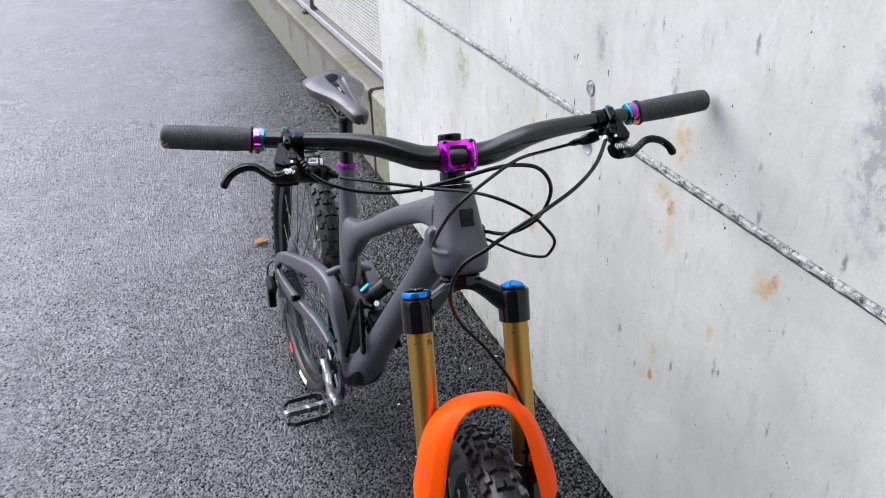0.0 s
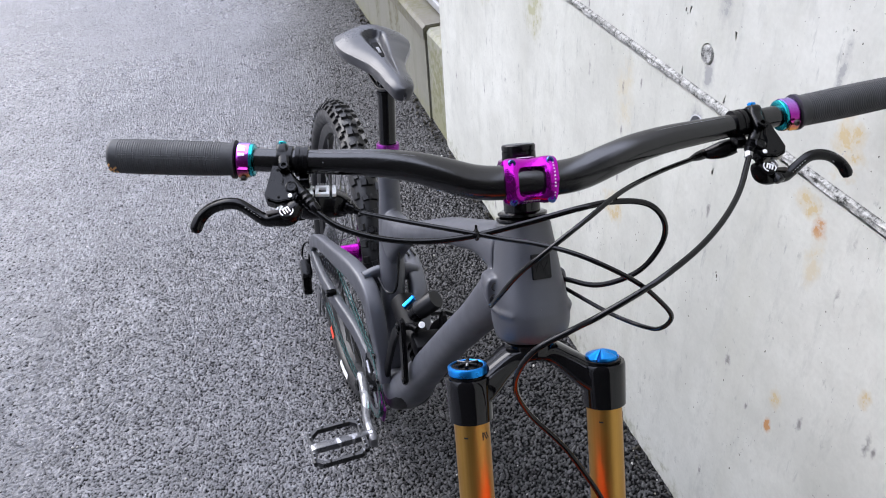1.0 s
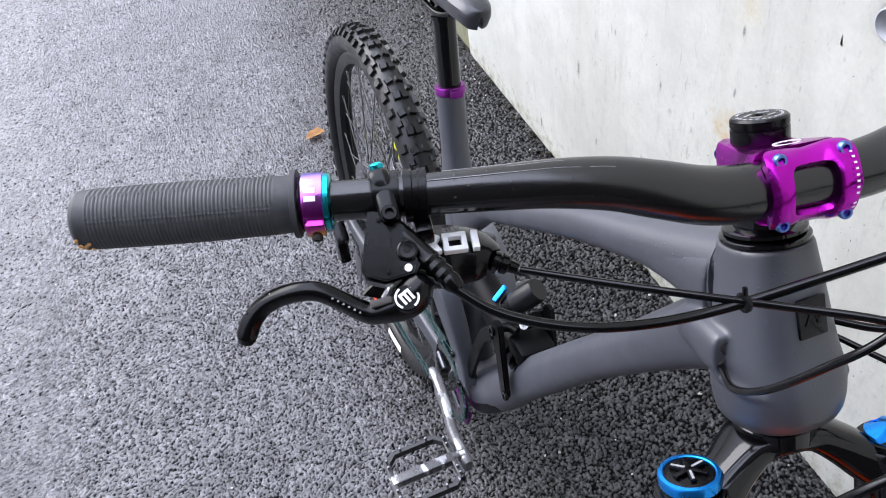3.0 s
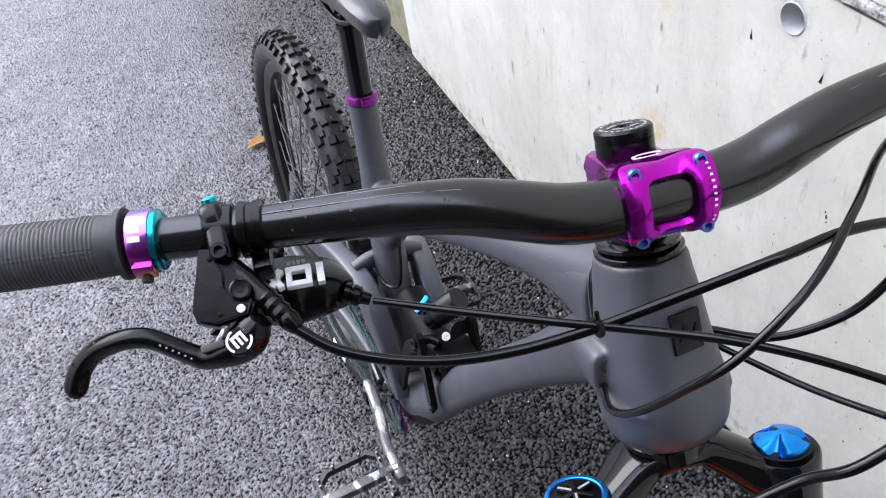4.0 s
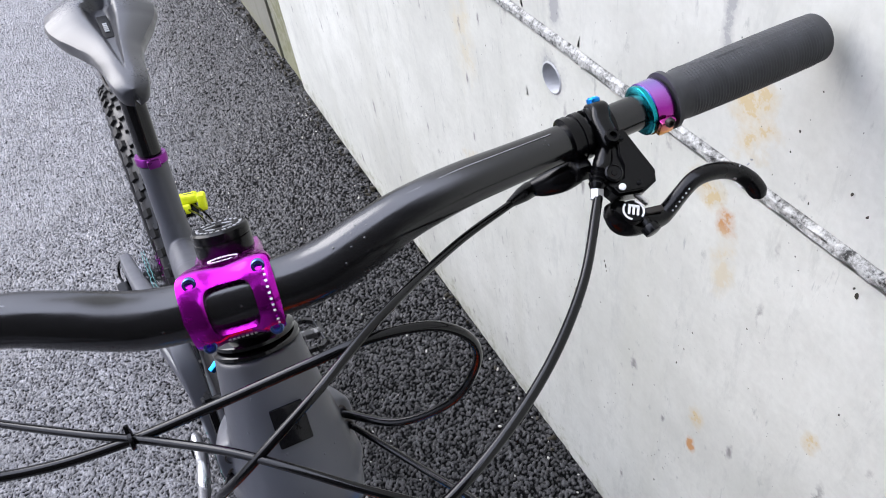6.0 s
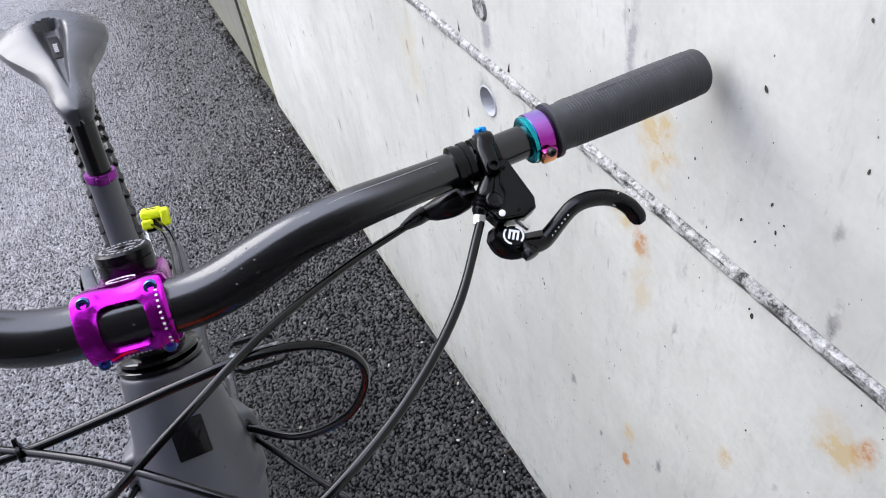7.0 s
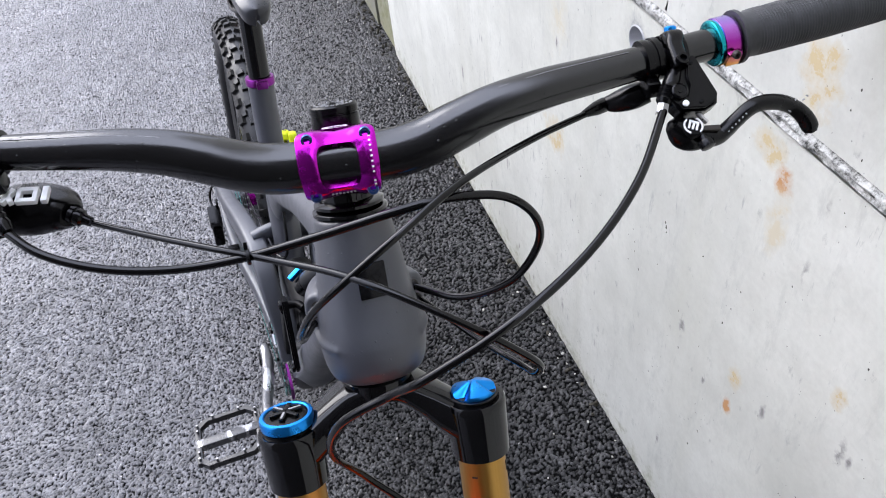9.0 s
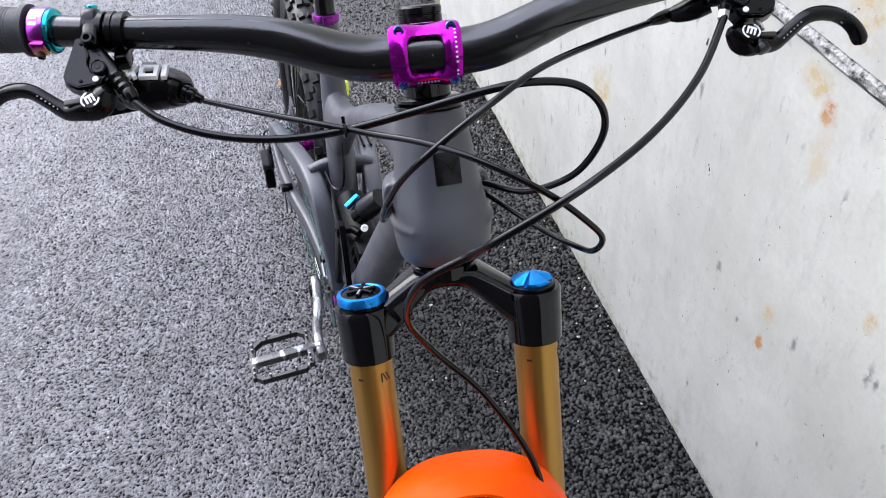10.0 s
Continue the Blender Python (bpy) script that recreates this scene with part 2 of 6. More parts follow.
def concrete(name, stains=(), streaks=0.5, moss=0.0, shade=1.0, tint=(1, 1, 1)):
    """Cast concrete: clouds, runs, pinholes and rust stains (y, z, half width, half height) in the wall's own metres."""
    m = Nodes(name, 0.8, 0.0, (0.6, 0.6, 0.59))
    cloud_ = m.noise(2.6, 6, 0.6)
    grain = m.noise(130.0, 5)
    runs = m.node("ShaderNodeTexNoise", Vector=m.scaled(9, 11, 1.2), Scale=1.0, Detail=5.0, Roughness=0.6)[1]
    tone = lambda *c: tuple(v * shade * q for v, q in zip(c, tint))
    col = m.ramp(cloud_, (0.3, tone(0.50, 0.505, 0.495)), (0.5, tone(0.61, 0.615, 0.61)), (0.72, tone(0.70, 0.705, 0.71)))
    col = m.mix(m.math("MULTIPLY", m.ramp(runs, (0.52, 0.0), (0.72, 1.0)), streaks), col, tone(0.45, 0.45, 0.40))
    col = m.mix(m.math("MULTIPLY", m.ramp(grain, (0.35, 0.0), (0.7, 1.0)), 0.2), col, tone(0.42, 0.42, 0.41))
    col = m.mix(m.math("MULTIPLY", m.ramp(m.noise(15.0, 6, 0.7), (0.45, 0.0), (0.75, 1.0)), 0.38), col, tone(0.40, 0.405, 0.39))
    scuff = m.ramp(m.node("ShaderNodeTexNoise", Vector=m.scaled(30, 40, 22), Scale=1.0, Detail=6.0, Roughness=0.7)[1], (0.62, 0.0), (0.71, 1.0))
    col = m.mix(m.math("MULTIPLY", scuff, 0.7), col, tone(0.3, 0.31, 0.31))
    smear = m.node("ShaderNodeTexNoise", Vector=m.scaled(8, 26, 7), Scale=1.0, Detail=7.0, Roughness=0.75)[1]
    col = m.mix(m.math("MULTIPLY", m.ramp(smear, (0.54, 0.0), (0.68, 1.0)), 0.5), col, tone(0.40, 0.41, 0.41))
    y, z = m.axis(1), m.axis(2)
    blur = m.math("MULTIPLY", m.math("SUBTRACT", m.noise(34.0, 6, 0.7), 0.5), 4.2)
    for sy, sz, wy, wz, hue in stains:
        a = m.math("POWER", m.math("ABSOLUTE", m.math("MULTIPLY", m.math("SUBTRACT", y, sy), 1 / wy)), 2.0)
        b = m.math("POWER", m.math("ABSOLUTE", m.math("MULTIPLY", m.math("SUBTRACT", z, sz), 1 / wz)), 2.0)
        d = m.math("ADD", m.math("ADD", a, b), blur)
        col = m.mix(m.ramp(d, (-0.5, 0.85), (0.2, 0.4), (1.0, 0.0)), col, hue)
    if moss:
        green = m.math("ADD", m.math("MULTIPLY", z, -1.0 / moss), m.math("MULTIPLY", blur, 0.6))
        col = m.mix(m.ramp(m.math("ADD", green, 1.0), (0.35, 0.0), (1.1, 0.85)), col, (0.2, 0.2, 0.09))
    pit = 0.0
    for scale, lo, hi, many in ((26.0, 0.008, 0.016, 0.6), (55.0, 0.022, 0.042, 0.55), (110.0, 0.04, 0.08, 0.6)):
        at = m.scaled(0, 1, 0.6)
        d = m.math("ADD", m.voronoi(scale, at=at), m.math("MULTIPLY", m.math("SUBTRACT", m.noise(scale * 6, 3), 0.5), hi * 1.5))
        rare = m.ramp(m.node("ShaderNodeSeparateColor", i0=m.voronoi(scale, 1, at=at))[1], (many, 0.0), (many + 0.02, 1.0))
        here = m.math("MULTIPLY", m.ramp(d, (lo, 1.0), (hi, 0.0)), rare)
        patchy = m.ramp(m.noise(3.1, 3), (0.42, 0.25), (0.6, 1.0))
        pit = m.math("MAXIMUM", pit, m.math("MULTIPLY", here, patchy))
    for turn_, size, far in ((0.6, 0.8, 0.45), (-0.9, 0.6, 0.5), (0.2, 1.1, 0.6)):
        at = m.node("ShaderNodeMapping", i0=m.coord, i2=(turn_, 0, 0), i3=(0, 15 / size, 4.5 / size))[1]
        d = m.math("ADD", m.voronoi(1.0, at=at), m.math("MULTIPLY", m.math("SUBTRACT", m.noise(120.0, 3), 0.5), 0.16))
        rare = m.ramp(m.node("ShaderNodeSeparateColor", i0=m.voronoi(1.0, 1, at=at))[1], (far, 0.0), (far + 0.02, 1.0))
        nick = m.math("MULTIPLY", m.math("MULTIPLY", m.ramp(d, (0.03, 1.0), (0.11, 0.0)), rare), m.ramp(m.noise(60.0, 3), (0.4, 0.0), (0.5, 1.0)))
        col = m.mix(m.math("MULTIPLY", nick, 0.85), col, (0.16, 0.145, 0.145))
    # pinholes are painted near black, the shade inside them put into the colour
    col = m.mix(m.math("MULTIPLY", pit, 0.95), col, (0.03, 0.03, 0.03))
    scrape = m.node("ShaderNodeTexNoise", Vector=m.node("ShaderNodeMapping", i0=m.coord, i2=(0.5, 0, 0), i3=(60, 75, 13))[1], Scale=1.0, Detail=4.0, Roughness=0.7)[1]
    col = m.mix(m.math("MULTIPLY", m.math("MULTIPLY", m.ramp(scrape, (0.60, 0.0), (0.68, 1.0)), m.ramp(m.noise(7.0, 4), (0.5, 0.0), (0.62, 1.0))), 0.75), col, tone(0.33, 0.34, 0.35))
    m.set("Base Color", col)
    m.set("Roughness", m.ramp(cloud_, (0.3, 0.55), (0.7, 0.8)))
    m.bump(m.math("SUBTRACT", m.math("ADD", m.math("MULTIPLY", grain, 0.3), cloud_), m.math("MULTIPLY", pit, 1.5)), 0.0016, 0.5)
    return m.mat


GREY, CARBON = frame_paint(), carbon_black()
PURPLE = anodised("purple_anodised_aluminium", (0.47, 0.014, 0.45), 0.2)
DULL_PURPLE = anodised("dull_purple_aluminium", (0.22, 0.03, 0.24), 0.3)
BLUE = anodised("blue_anodised_aluminium", (0.02, 0.3, 0.85), 0.3)
BLUED = anodised("blued_titanium_bolt", (0.12, 0.2, 0.5), 0.2)
SILVER = anodised("bare_aluminium", (0.75, 0.75, 0.77), 0.28)
NUT = anodised("dull_steel_nut", (0.4, 0.4, 0.41), 0.35)
STEEL = anodised("dark_steel", (0.22, 0.22, 0.23), 0.3)
SLICK, GOLD = oil_slick(), kashima()
TEAL = anodised("teal_iridescent_titanium", (0.02, 0.40, 0.46), 0.2)
GRIP, TYRE, CRANK = grip_rubber(), tyre_rubber(), worn_crank()
CHAIN = anodised("dark_teal_steel", (0.10, 0.24, 0.23), 0.3)
SCUFFED = worn_crank("scuffed_pedal", 0.66, (0.012, 0.012, 0.013))
AXLE = worn_crank("rubbed_pedal_axle", 0.5, (0.05, 0.05, 0.053))
SOIL_AND_HOLE = simple("damp_litter_and_hole_shade", (0.035, 0.03, 0.02), 0.8, vary=0.5, bump=0.001)
GLOSS = simple("gloss_black_paint", (0.002, 0.002, 0.0026), 0.07, vary=0.2, bump=0.0, spec=0.42)
BLACK = simple("deep_black_casing", (0.002, 0.002, 0.0025), 0.42, vary=0.3, spec=0.12)
BADGE = simple("black_badge_enamel", (0.004, 0.004, 0.005), 0.16, vary=0.2, bump=0.0, spec=0.25)
SATIN = simple("satin_black_plastic", (0.001, 0.001, 0.0013), 0.22, vary=0.3, spec=0.25)
HOUSING = simple("black_cable_sheath", (0.001, 0.001, 0.0013), 0.16, vary=0.3, bump=0.0001, spec=0.34)
SADDLE = simple("grey_black_saddle_cover", (0.03, 0.031, 0.036), 0.3, vary=0.08, grain=420, bump=0.00005, spec=0.5)
RIM = simple("dark_carbon_rim", (0.007, 0.007, 0.008), 0.35, spec=0.3)
ORANGE = simple("orange_plastic", (0.94, 0.082, 0.001), 0.42, vary=0.06, bump=0.0001, spec=0.12)
YELLOW = simple("neon_yellow_plastic", (0.72, 0.8, 0.01), 0.4, vary=0.06)
WHITE = simple("white_print", (0.8, 0.8, 0.8), 0.5, vary=0.06, bump=0)
INK = simple("dark_print_and_openings", (0.02, 0.015, 0.012), 0.5, vary=0.1, bump=0)
RED = simple("red_print", (0.7, 0.06, 0.03), 0.5, vary=0.1, bump=0)
FILM_STREAK = simple("film_edge_streak", (0.2, 0.2, 0.21), 0.2, vary=0.3, bump=0)
FADED = simple("grey_print", (0.3, 0.3, 0.31), 0.5, vary=0.1, bump=0)
LEAF = simple("tan_dead_leaf", (0.62, 0.33, 0.12), 0.6, vary=0.3)
GALV = simple("galvanised_steel", (0.45, 0.455, 0.46), 0.5, 0.5, vary=0.15)
BEIGE = simple("pale_beige_coated_wire", (0.62, 0.59, 0.53), 0.5, vary=0.12)
SLEEVE = simple("grey_tie_sleeve", (0.42, 0.43, 0.45), 0.55, vary=0.25)
BARS = simple("grey_painted_steel", (0.09, 0.09, 0.095), 0.5, vary=0.2)
STONE = simple("pale_stone_chip", (0.5, 0.48, 0.44), 0.6, vary=0.3)
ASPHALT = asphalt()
RUST, OCHRE, MOSS_, SOOT = (0.45, 0.19, 0.035), (0.52, 0.40, 0.20), (0.36, 0.35, 0.2), (0.3, 0.3, 0.3)
LOWER = concrete("cast_concrete_lower", [
    (0.012, 0.525, 0.009, 0.020, RUST), (0.012, 0.590, 0.014, 0.026, OCHRE), (0.055, 0.925, 0.030, 0.022, OCHRE), (0.025, 0.905, 0.014, 0.022, RUST), (0.02, 0.85, 0.018, 0.05, (0.56, 0.50, 0.36)),
    (-0.215, 0.890, 0.030, 0.030, OCHRE), (-0.232, 0.905, 0.012, 0.020, RUST), (-0.125, 0.735, 0.012, 0.020, OCHRE), (1.0, 0.86, 0.06, 0.07, MOSS_), (1.35, 0.84, 0.08, 0.08, MOSS_),
    (0.55, 0.6, 0.05, 0.04, OCHRE), (0.55, 0.85, 0.04, 0.09, (0.56, 0.52, 0.40)), (0.318, 0.909, 0.034, 0.034, SOOT)], 0.26, 0.19, 1.0, (1.0, 0.995, 0.91))
UPPER = concrete("cast_concrete_upper", [(0.31, 1.0, 0.016, 0.03, SOOT), (0.30, 1.12, 0.02, 0.05, SOOT), (0.02, 1.03, 0.03, 0.05, OCHRE), (0.06, 1.1, 0.008, 0.07, SOOT), (-0.35, 1.2, 0.06, 0.2, SOOT)], 0.3, 0.0, 1.0, (1.0, 0.995, 0.92))
DEEP = (0.10, 0.095, 0.045)
PARAPET = concrete("weathered_concrete", [(2.1, 0.42, 0.5, 0.05, DEEP), (3.2, 0.38, 0.7, 0.06, DEEP), (4.6, 0.3, 0.8, 0.07, DEEP), (2.5, 0.33, 0.06, 0.14, DEEP), (2.62, 0.30, 0.04, 0.2, DEEP), (2.9, 0.30, 0.06, 0.16, DEEP), (3.3, 0.28, 0.05, 0.16, DEEP), (3.8, 0.26, 0.08, 0.16, DEEP)], 0.95, 0.2, 0.36, (1.0, 0.97, 0.8))
FILLER = concrete("mossy_filler", [(1.9, 0.25, 0.2, 0.3, (0.16, 0.16, 0.07))], 0.9, 0.3, 0.5, (1.0, 0.98, 0.82))
COPING = concrete("mossy_brown_coping", [(2.4, 0.44, 0.3, 0.1, DEEP), (3.4, 0.4, 0.4, 0.1, DEEP)], 0.9, 0.0, 0.26, (1.0, 0.93, 0.76))


def mortar():
    m = Nodes("rough_pale_mortar", 0.8, 0.0, (0.6, 0.6, 0.58))
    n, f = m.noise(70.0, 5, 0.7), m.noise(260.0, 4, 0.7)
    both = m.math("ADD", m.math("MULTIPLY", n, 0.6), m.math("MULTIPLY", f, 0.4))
    # low spots of the mortar go near black, their shade put into the colour
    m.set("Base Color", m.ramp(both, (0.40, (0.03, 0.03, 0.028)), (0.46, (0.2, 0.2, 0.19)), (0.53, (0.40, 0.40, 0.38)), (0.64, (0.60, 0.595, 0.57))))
    m.bump(both, 0.004, 0.8)
    return m.mat


MORTAR = mortar()

# ---- mesh writers ----


def link(name, bm, material, parent=None, label="", flat=False, matrix=None):
    me = bpy.data.meshes.new(name)
    bmesh.ops.recalc_face_normals(bm, faces=bm.faces[:])
    bm.to_mesh(me)
    bm.free()
    me.materials.append(material)
    if not flat:
        me.shade_smooth()
        me.set_sharp_from_angle(angle=radians(38))
    ob = new(name, me)
    if parent:
        ob.parent = parent
    if matrix is not None:
        ob.matrix_basis = matrix
    if label:
        ob["label"] = label
    return ob


def part(name, bm, material, parent, label="", flat=False, matrix=None):
    return link(name, bm, material, parent, label, flat, matrix)


def islands(bm):
    """The separate pieces of a bmesh, each as a bmesh of its own."""
    left, out = set(bm.verts), []
    while left:
        seed = left.pop()
        group, edge = [seed], [seed]
        while edge:
            v = edge.pop()
            for e in v.link_edges:
                o = e.other_vert(v)
                if o in left:
                    left.discard(o)
                    group.append(o)
                    edge.append(o)
        group.sort(key=lambda v: v.index)
        piece = bmesh.new()
        made = {v: piece.verts.new(v.co) for v in group}
        for f in {f for v in group for f in v.link_faces}:
            piece.faces.new([made[v] for v in f.verts])
        out.append((group[0].index, piece))
    bm.free()
    return [p for _, p in sorted(out, key=lambda q: q[0])]


def glide(pts, steps):
    """Points along a smooth line through pts (tuples of any length)."""
    p = [np.array(q, float) for q in pts]
    p = [2 * p[0] - p[1], *p, 2 * p[-1] - p[-2]]
    out = []
    for k in range(1, len(p) - 2):
        a, b, c, d = p[k - 1 : k + 3]
        for s in range(steps):
            u = s / steps
            out.append(0.5 * (2 * b + (c - a) * u + (2 * a - 5 * b + 4 * c - d) * u * u + (3 * b - a - 3 * c + d) * u**3))
    out.append(p[-2])
    return out


def sweep(bm, rows, n=16, ref=(1, 0, 0), steps=6, power=2.0, dome=False):
    """A tube through rows (x, y, z, half width along ref, half depth), its section a superellipse of the given power."""
    rows = [(*r, r[3]) if len(r) == 4 else r for r in rows]
    line = glide(rows, steps)
    ref = Vector(ref)
    rings = []
    prev = None
    for k, r in enumerate(line):
        a, b = line[max(0, k - 1)], line[min(len(line) - 1, k + 1)]
        t = Vector(b[:3] - a[:3]).normalized()
        side = ref - t * ref.dot(t)
        side = side.normalized() if side.length > 0.05 else (prev - t * prev.dot(t)).normalized()
        prev = side
        up = t.cross(side)
        ring = []
        for j in range(n):
            w = 2 * math.pi * j / n
            c, s = math.cos(w), math.sin(w)
            c, s = (math.copysign(abs(v) ** (2 / power), v) for v in (c, s))
            ring.append(bm.verts.new(Vector(r[:3]) + side * (c * r[3]) + up * (s * r[4])))
        rings.append(ring)
    for a, b in zip(rings, rings[1:]):
        for j in range(n):
            bm.faces.new((a[j], a[(j + 1) % n], b[(j + 1) % n], b[j]))
    for ring, sign in ((rings[0], -1), (rings[-1], 1)):
        mid = sum((v.co for v in ring), Vector()) / n
        if dome:
            k = 0 if sign < 0 else -1
            t = Vector(line[k][:3] - line[1 if k == 0 else -2][:3]).normalized()
            inner = [bm.verts.new(mid + (v.co - mid) * 0.7 + t * (v.co - mid).length * 0.6) for v in ring]
            for j in range(n):
                bm.faces.new((ring[j], ring[(j + 1) % n], inner[(j + 1) % n], inner[j]))
            ring, mid = inner, mid + t * (ring[0].co - mid).length * 0.85
        tip = bm.verts.new(mid)
        for j in range(n):
            bm.faces.new((ring[j], ring[(j + 1) % n], tip))
    return bm


def lathe(bm, profile, n=32, m=Matrix(), close=False):
    """A body turned about z from (radius, height) pairs; close joins the last to the first."""
    rings = [[bm.verts.new(m @ Vector((r * math.cos(2 * math.pi * j / n), r * math.sin(2 * math.pi * j / n), z))) for j in range(n)] for r, z in profile]
    pairs = list(zip(rings, rings[1:])) + ([(rings[-1], rings[0])] if close else [])
    for a, b in pairs:
        for j in range(n):
            bm.faces.new((a[j], a[(j + 1) % n], b[(j + 1) % n], b[j]))
    if not close:
        bm.faces.new(rings[0])
        bm.faces.new(rings[-1])
    return bm


def box(bm, size, m=Matrix(), bevel=0.0, segments=2):
    made = bmesh.ops.create_cube(bm, size=1.0, matrix=m @ Matrix.Diagonal((*size, 1)))
    if bevel:
        edges = {e for v in made["verts"] for e in v.link_edges}
        bmesh.ops.bevel(bm, geom=list(edges), offset=bevel, segments=segments, affect="EDGES", profile=0.6)
    return bm


def plate(bm, outline, depth, m=Matrix(), bevel=0.0):
    """A flat plate: an outline in x and y, raised by depth along z on both sides."""
    low = [bm.verts.new(m @ Vector((x, y, -depth / 2))) for x, y in outline]
    top = [bm.verts.new(m @ Vector((x, y, depth / 2))) for x, y in outline]
    k = len(outline)
    faces = [bm.faces.new(low[::-1]), bm.faces.new(top)] + [bm.faces.new((low[j], low[(j + 1) % k], top[(j + 1) % k], top[j])) for j in range(k)]
    if bevel:
        edges = {e for f in faces[:2] for e in f.edges}
        bmesh.ops.bevel(bm, geom=list(edges), offset=bevel, segments=2, affect="EDGES")
    return bm


def along(a, b):
    """The pose at a with its z towards b."""
    a, b = Vector(a), Vector(b)
    return Matrix.Translation(a) @ (b - a).to_track_quat("Z", "Y").to_matrix().to_4x4()


def rod(bm, a, b, r, n=12):
    return lathe(bm, [(r * 0.9, 0), (r, r * 0.1), (r, (Vector(b) - Vector(a)).length - r * 0.1), (r * 0.9, (Vector(b) - Vector(a)).length)], n, along(a, b))


def bolt(bm, at, to, r=0.0032, h=0.003):
    m = along(at, to)
    lathe(bm, [(r, 0), (r, h * 0.8), (r * 0.88, h), (r * 0.55, h), (r * 0.5, h * 0.35)], 18, m)
    return bm


B = bmesh.new

# ---- ground ----


def ground_height(x, y):
    rise = min(1.0, max(0.0, (x - 0.02) / 0.42))
    front = min(1.0, max(0.0, (0.9 - y) / 1.26))
    return 0.074 * rise * rise * (3 - 2 * rise) * min(1.0, max(0.0, (6 - y) / 3)) + 0.033 * front


def ramp_lines(*stretches):
    """Grid lines from (start, end, step) stretches."""
    out = []
    for a, b, step in stretches:
        out += list(np.linspace(a, b, max(1, round((b - a) / step)), endpoint=False))
    return np.array(out + [stretches[-1][1]])


def stone_relief(X, Y, cell, rng):
    """Heights, 0 to 1, of packed round stones about one cell wide."""
    i0, j0 = math.floor(X.min() / cell) - 2, math.floor(Y.min() / cell) - 2
    ni, nj = math.ceil(X.max() / cell) - i0 + 3, math.ceil(Y.max() / cell) - j0 + 3
    lots = rng.random((ni, nj, 5), dtype=np.float32)
    I, J = np.floor(X / cell).astype(int) - i0, np.floor(Y / cell).astype(int) - j0
    out = np.zeros(X.shape, np.float32)
    for di in (-1, 0, 1):
        for dj in (-1, 0, 1):
            a = lots[I + di, J + dj]
            dx = X - (I + di + i0 + 0.1 + 0.8 * a[..., 0]) * cell
            dy = Y - (J + dj + j0 + 0.1 + 0.8 * a[..., 1]) * cell
            turn_ = a[..., 4] * 3.1416
            c, q = np.cos(turn_), np.sin(turn_)
            u, v = (dx * c + dy * q) * 1.22, (dy * c - dx * q) * 0.9
            d = (u * u + v * v) / (cell * (0.52 + 0.26 * a[..., 2])) ** 2
            out = np.maximum(out, (0.35 + 0.65 * a[..., 3]) * np.sqrt(np.clip(1 - d, 0, 1)))
    return out


def build_ground():
    """One sheet to the horizon; round the bike its stones stand up out of the binder, flatter towards the path's
    middle.
    """
    xs = ramp_lines((-400, -100, 100), (-100, -10, 30), (-10, -2.2, 1.3), (-2.2, -0.95, 0.0062), (-0.95, -0.6, 0.0028), (-0.6, 0.44, 0.0018), (0.44, 1.4, 0.3), (1.4, 10, 3), (10, 400, 130))
    ys = ramp_lines((-400, -100, 100), (-100, -10, 30), (-10, -1, 1.2), (-1, -0.15, 0.12), (-0.15, 1.25, 0.0018), (1.25, 1.75, 0.0028), (1.75, 3.6, 0.0062), (3.6, 8, 0.8), (8, 30, 5), (30, 400, 90))
    X, Y = np.meshgrid(xs, ys)
    inner = (X > -2.25) & (X < 0.46) & (Y > -0.2) & (Y < 3.65)
    rng = np.random.default_rng(5)
    rows, cols = np.where(inner.any(1))[0], np.where(inner.any(0))[0]
    box_ = np.ix_(rows, cols)
    x, y = X[box_], Y[box_]
    lighter = np.clip((-1.25 * x + 0.1 * y + 0.22) / 0.68, 0, 1)
    coarse, small = stone_relief(x, y, 0.0066, rng), stone_relief(x, y, 0.0046, rng)
    h = np.maximum(coarse * (1 - 0.25 * lighter), (0.55 + 0.25 * lighter) * small)
    cap = 1 - 0.22 * lighter
    h = np.minimum(h, cap + 0.25 * (h - cap))
    fade = np.clip((x + 2.2) / 0.4, 0, 1) * np.clip((3.6 - y) / 0.5, 0, 1) * np.clip((y + 0.15) / 0.15, 0, 1)
    z = np.vectorize(ground_height)(X, Y)
    z[box_] += (h - 0.72 * cap) * (0.0066 + 0.0008 * lighter) * fade
    nx, ny = len(xs), len(ys)
    me = bpy.data.meshes.new("ground")
    me.vertices.add(nx * ny)
    me.vertices.foreach_set("co", np.stack([X, Y, z], -1).astype(np.float32).ravel())
    k = (np.arange(ny - 1)[:, None] * nx + np.arange(nx - 1)[None, :]).ravel()
    quads = np.stack([k, k + 1, k + 1 + nx, k + nx], -1).astype(np.int32)
    me.loops.add(quads.size)
    me.loops.foreach_set("vertex_index", quads.ravel())
    me.polygons.add(len(quads))
    me.polygons.foreach_set("loop_start", np.arange(0, quads.size, 4, dtype=np.int32))
    me.update(calc_edges=True)
    me.shade_smooth()
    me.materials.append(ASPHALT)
    # stone height, so the asphalt colour can paint the hollows dark
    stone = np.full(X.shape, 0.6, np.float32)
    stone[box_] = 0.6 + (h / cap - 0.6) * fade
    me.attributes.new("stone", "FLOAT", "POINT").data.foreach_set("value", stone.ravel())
    tagged(new("ground", me), "dark wet asphalt path with coarse stone chips", "asphalt", kind="structure")


build_ground()

# ---- wall, parapet, mesh fence ----
WALL = Matrix.Translation((0.42, 0, 0)) @ pose(0, 0, 0, 0, 0, -1.15)
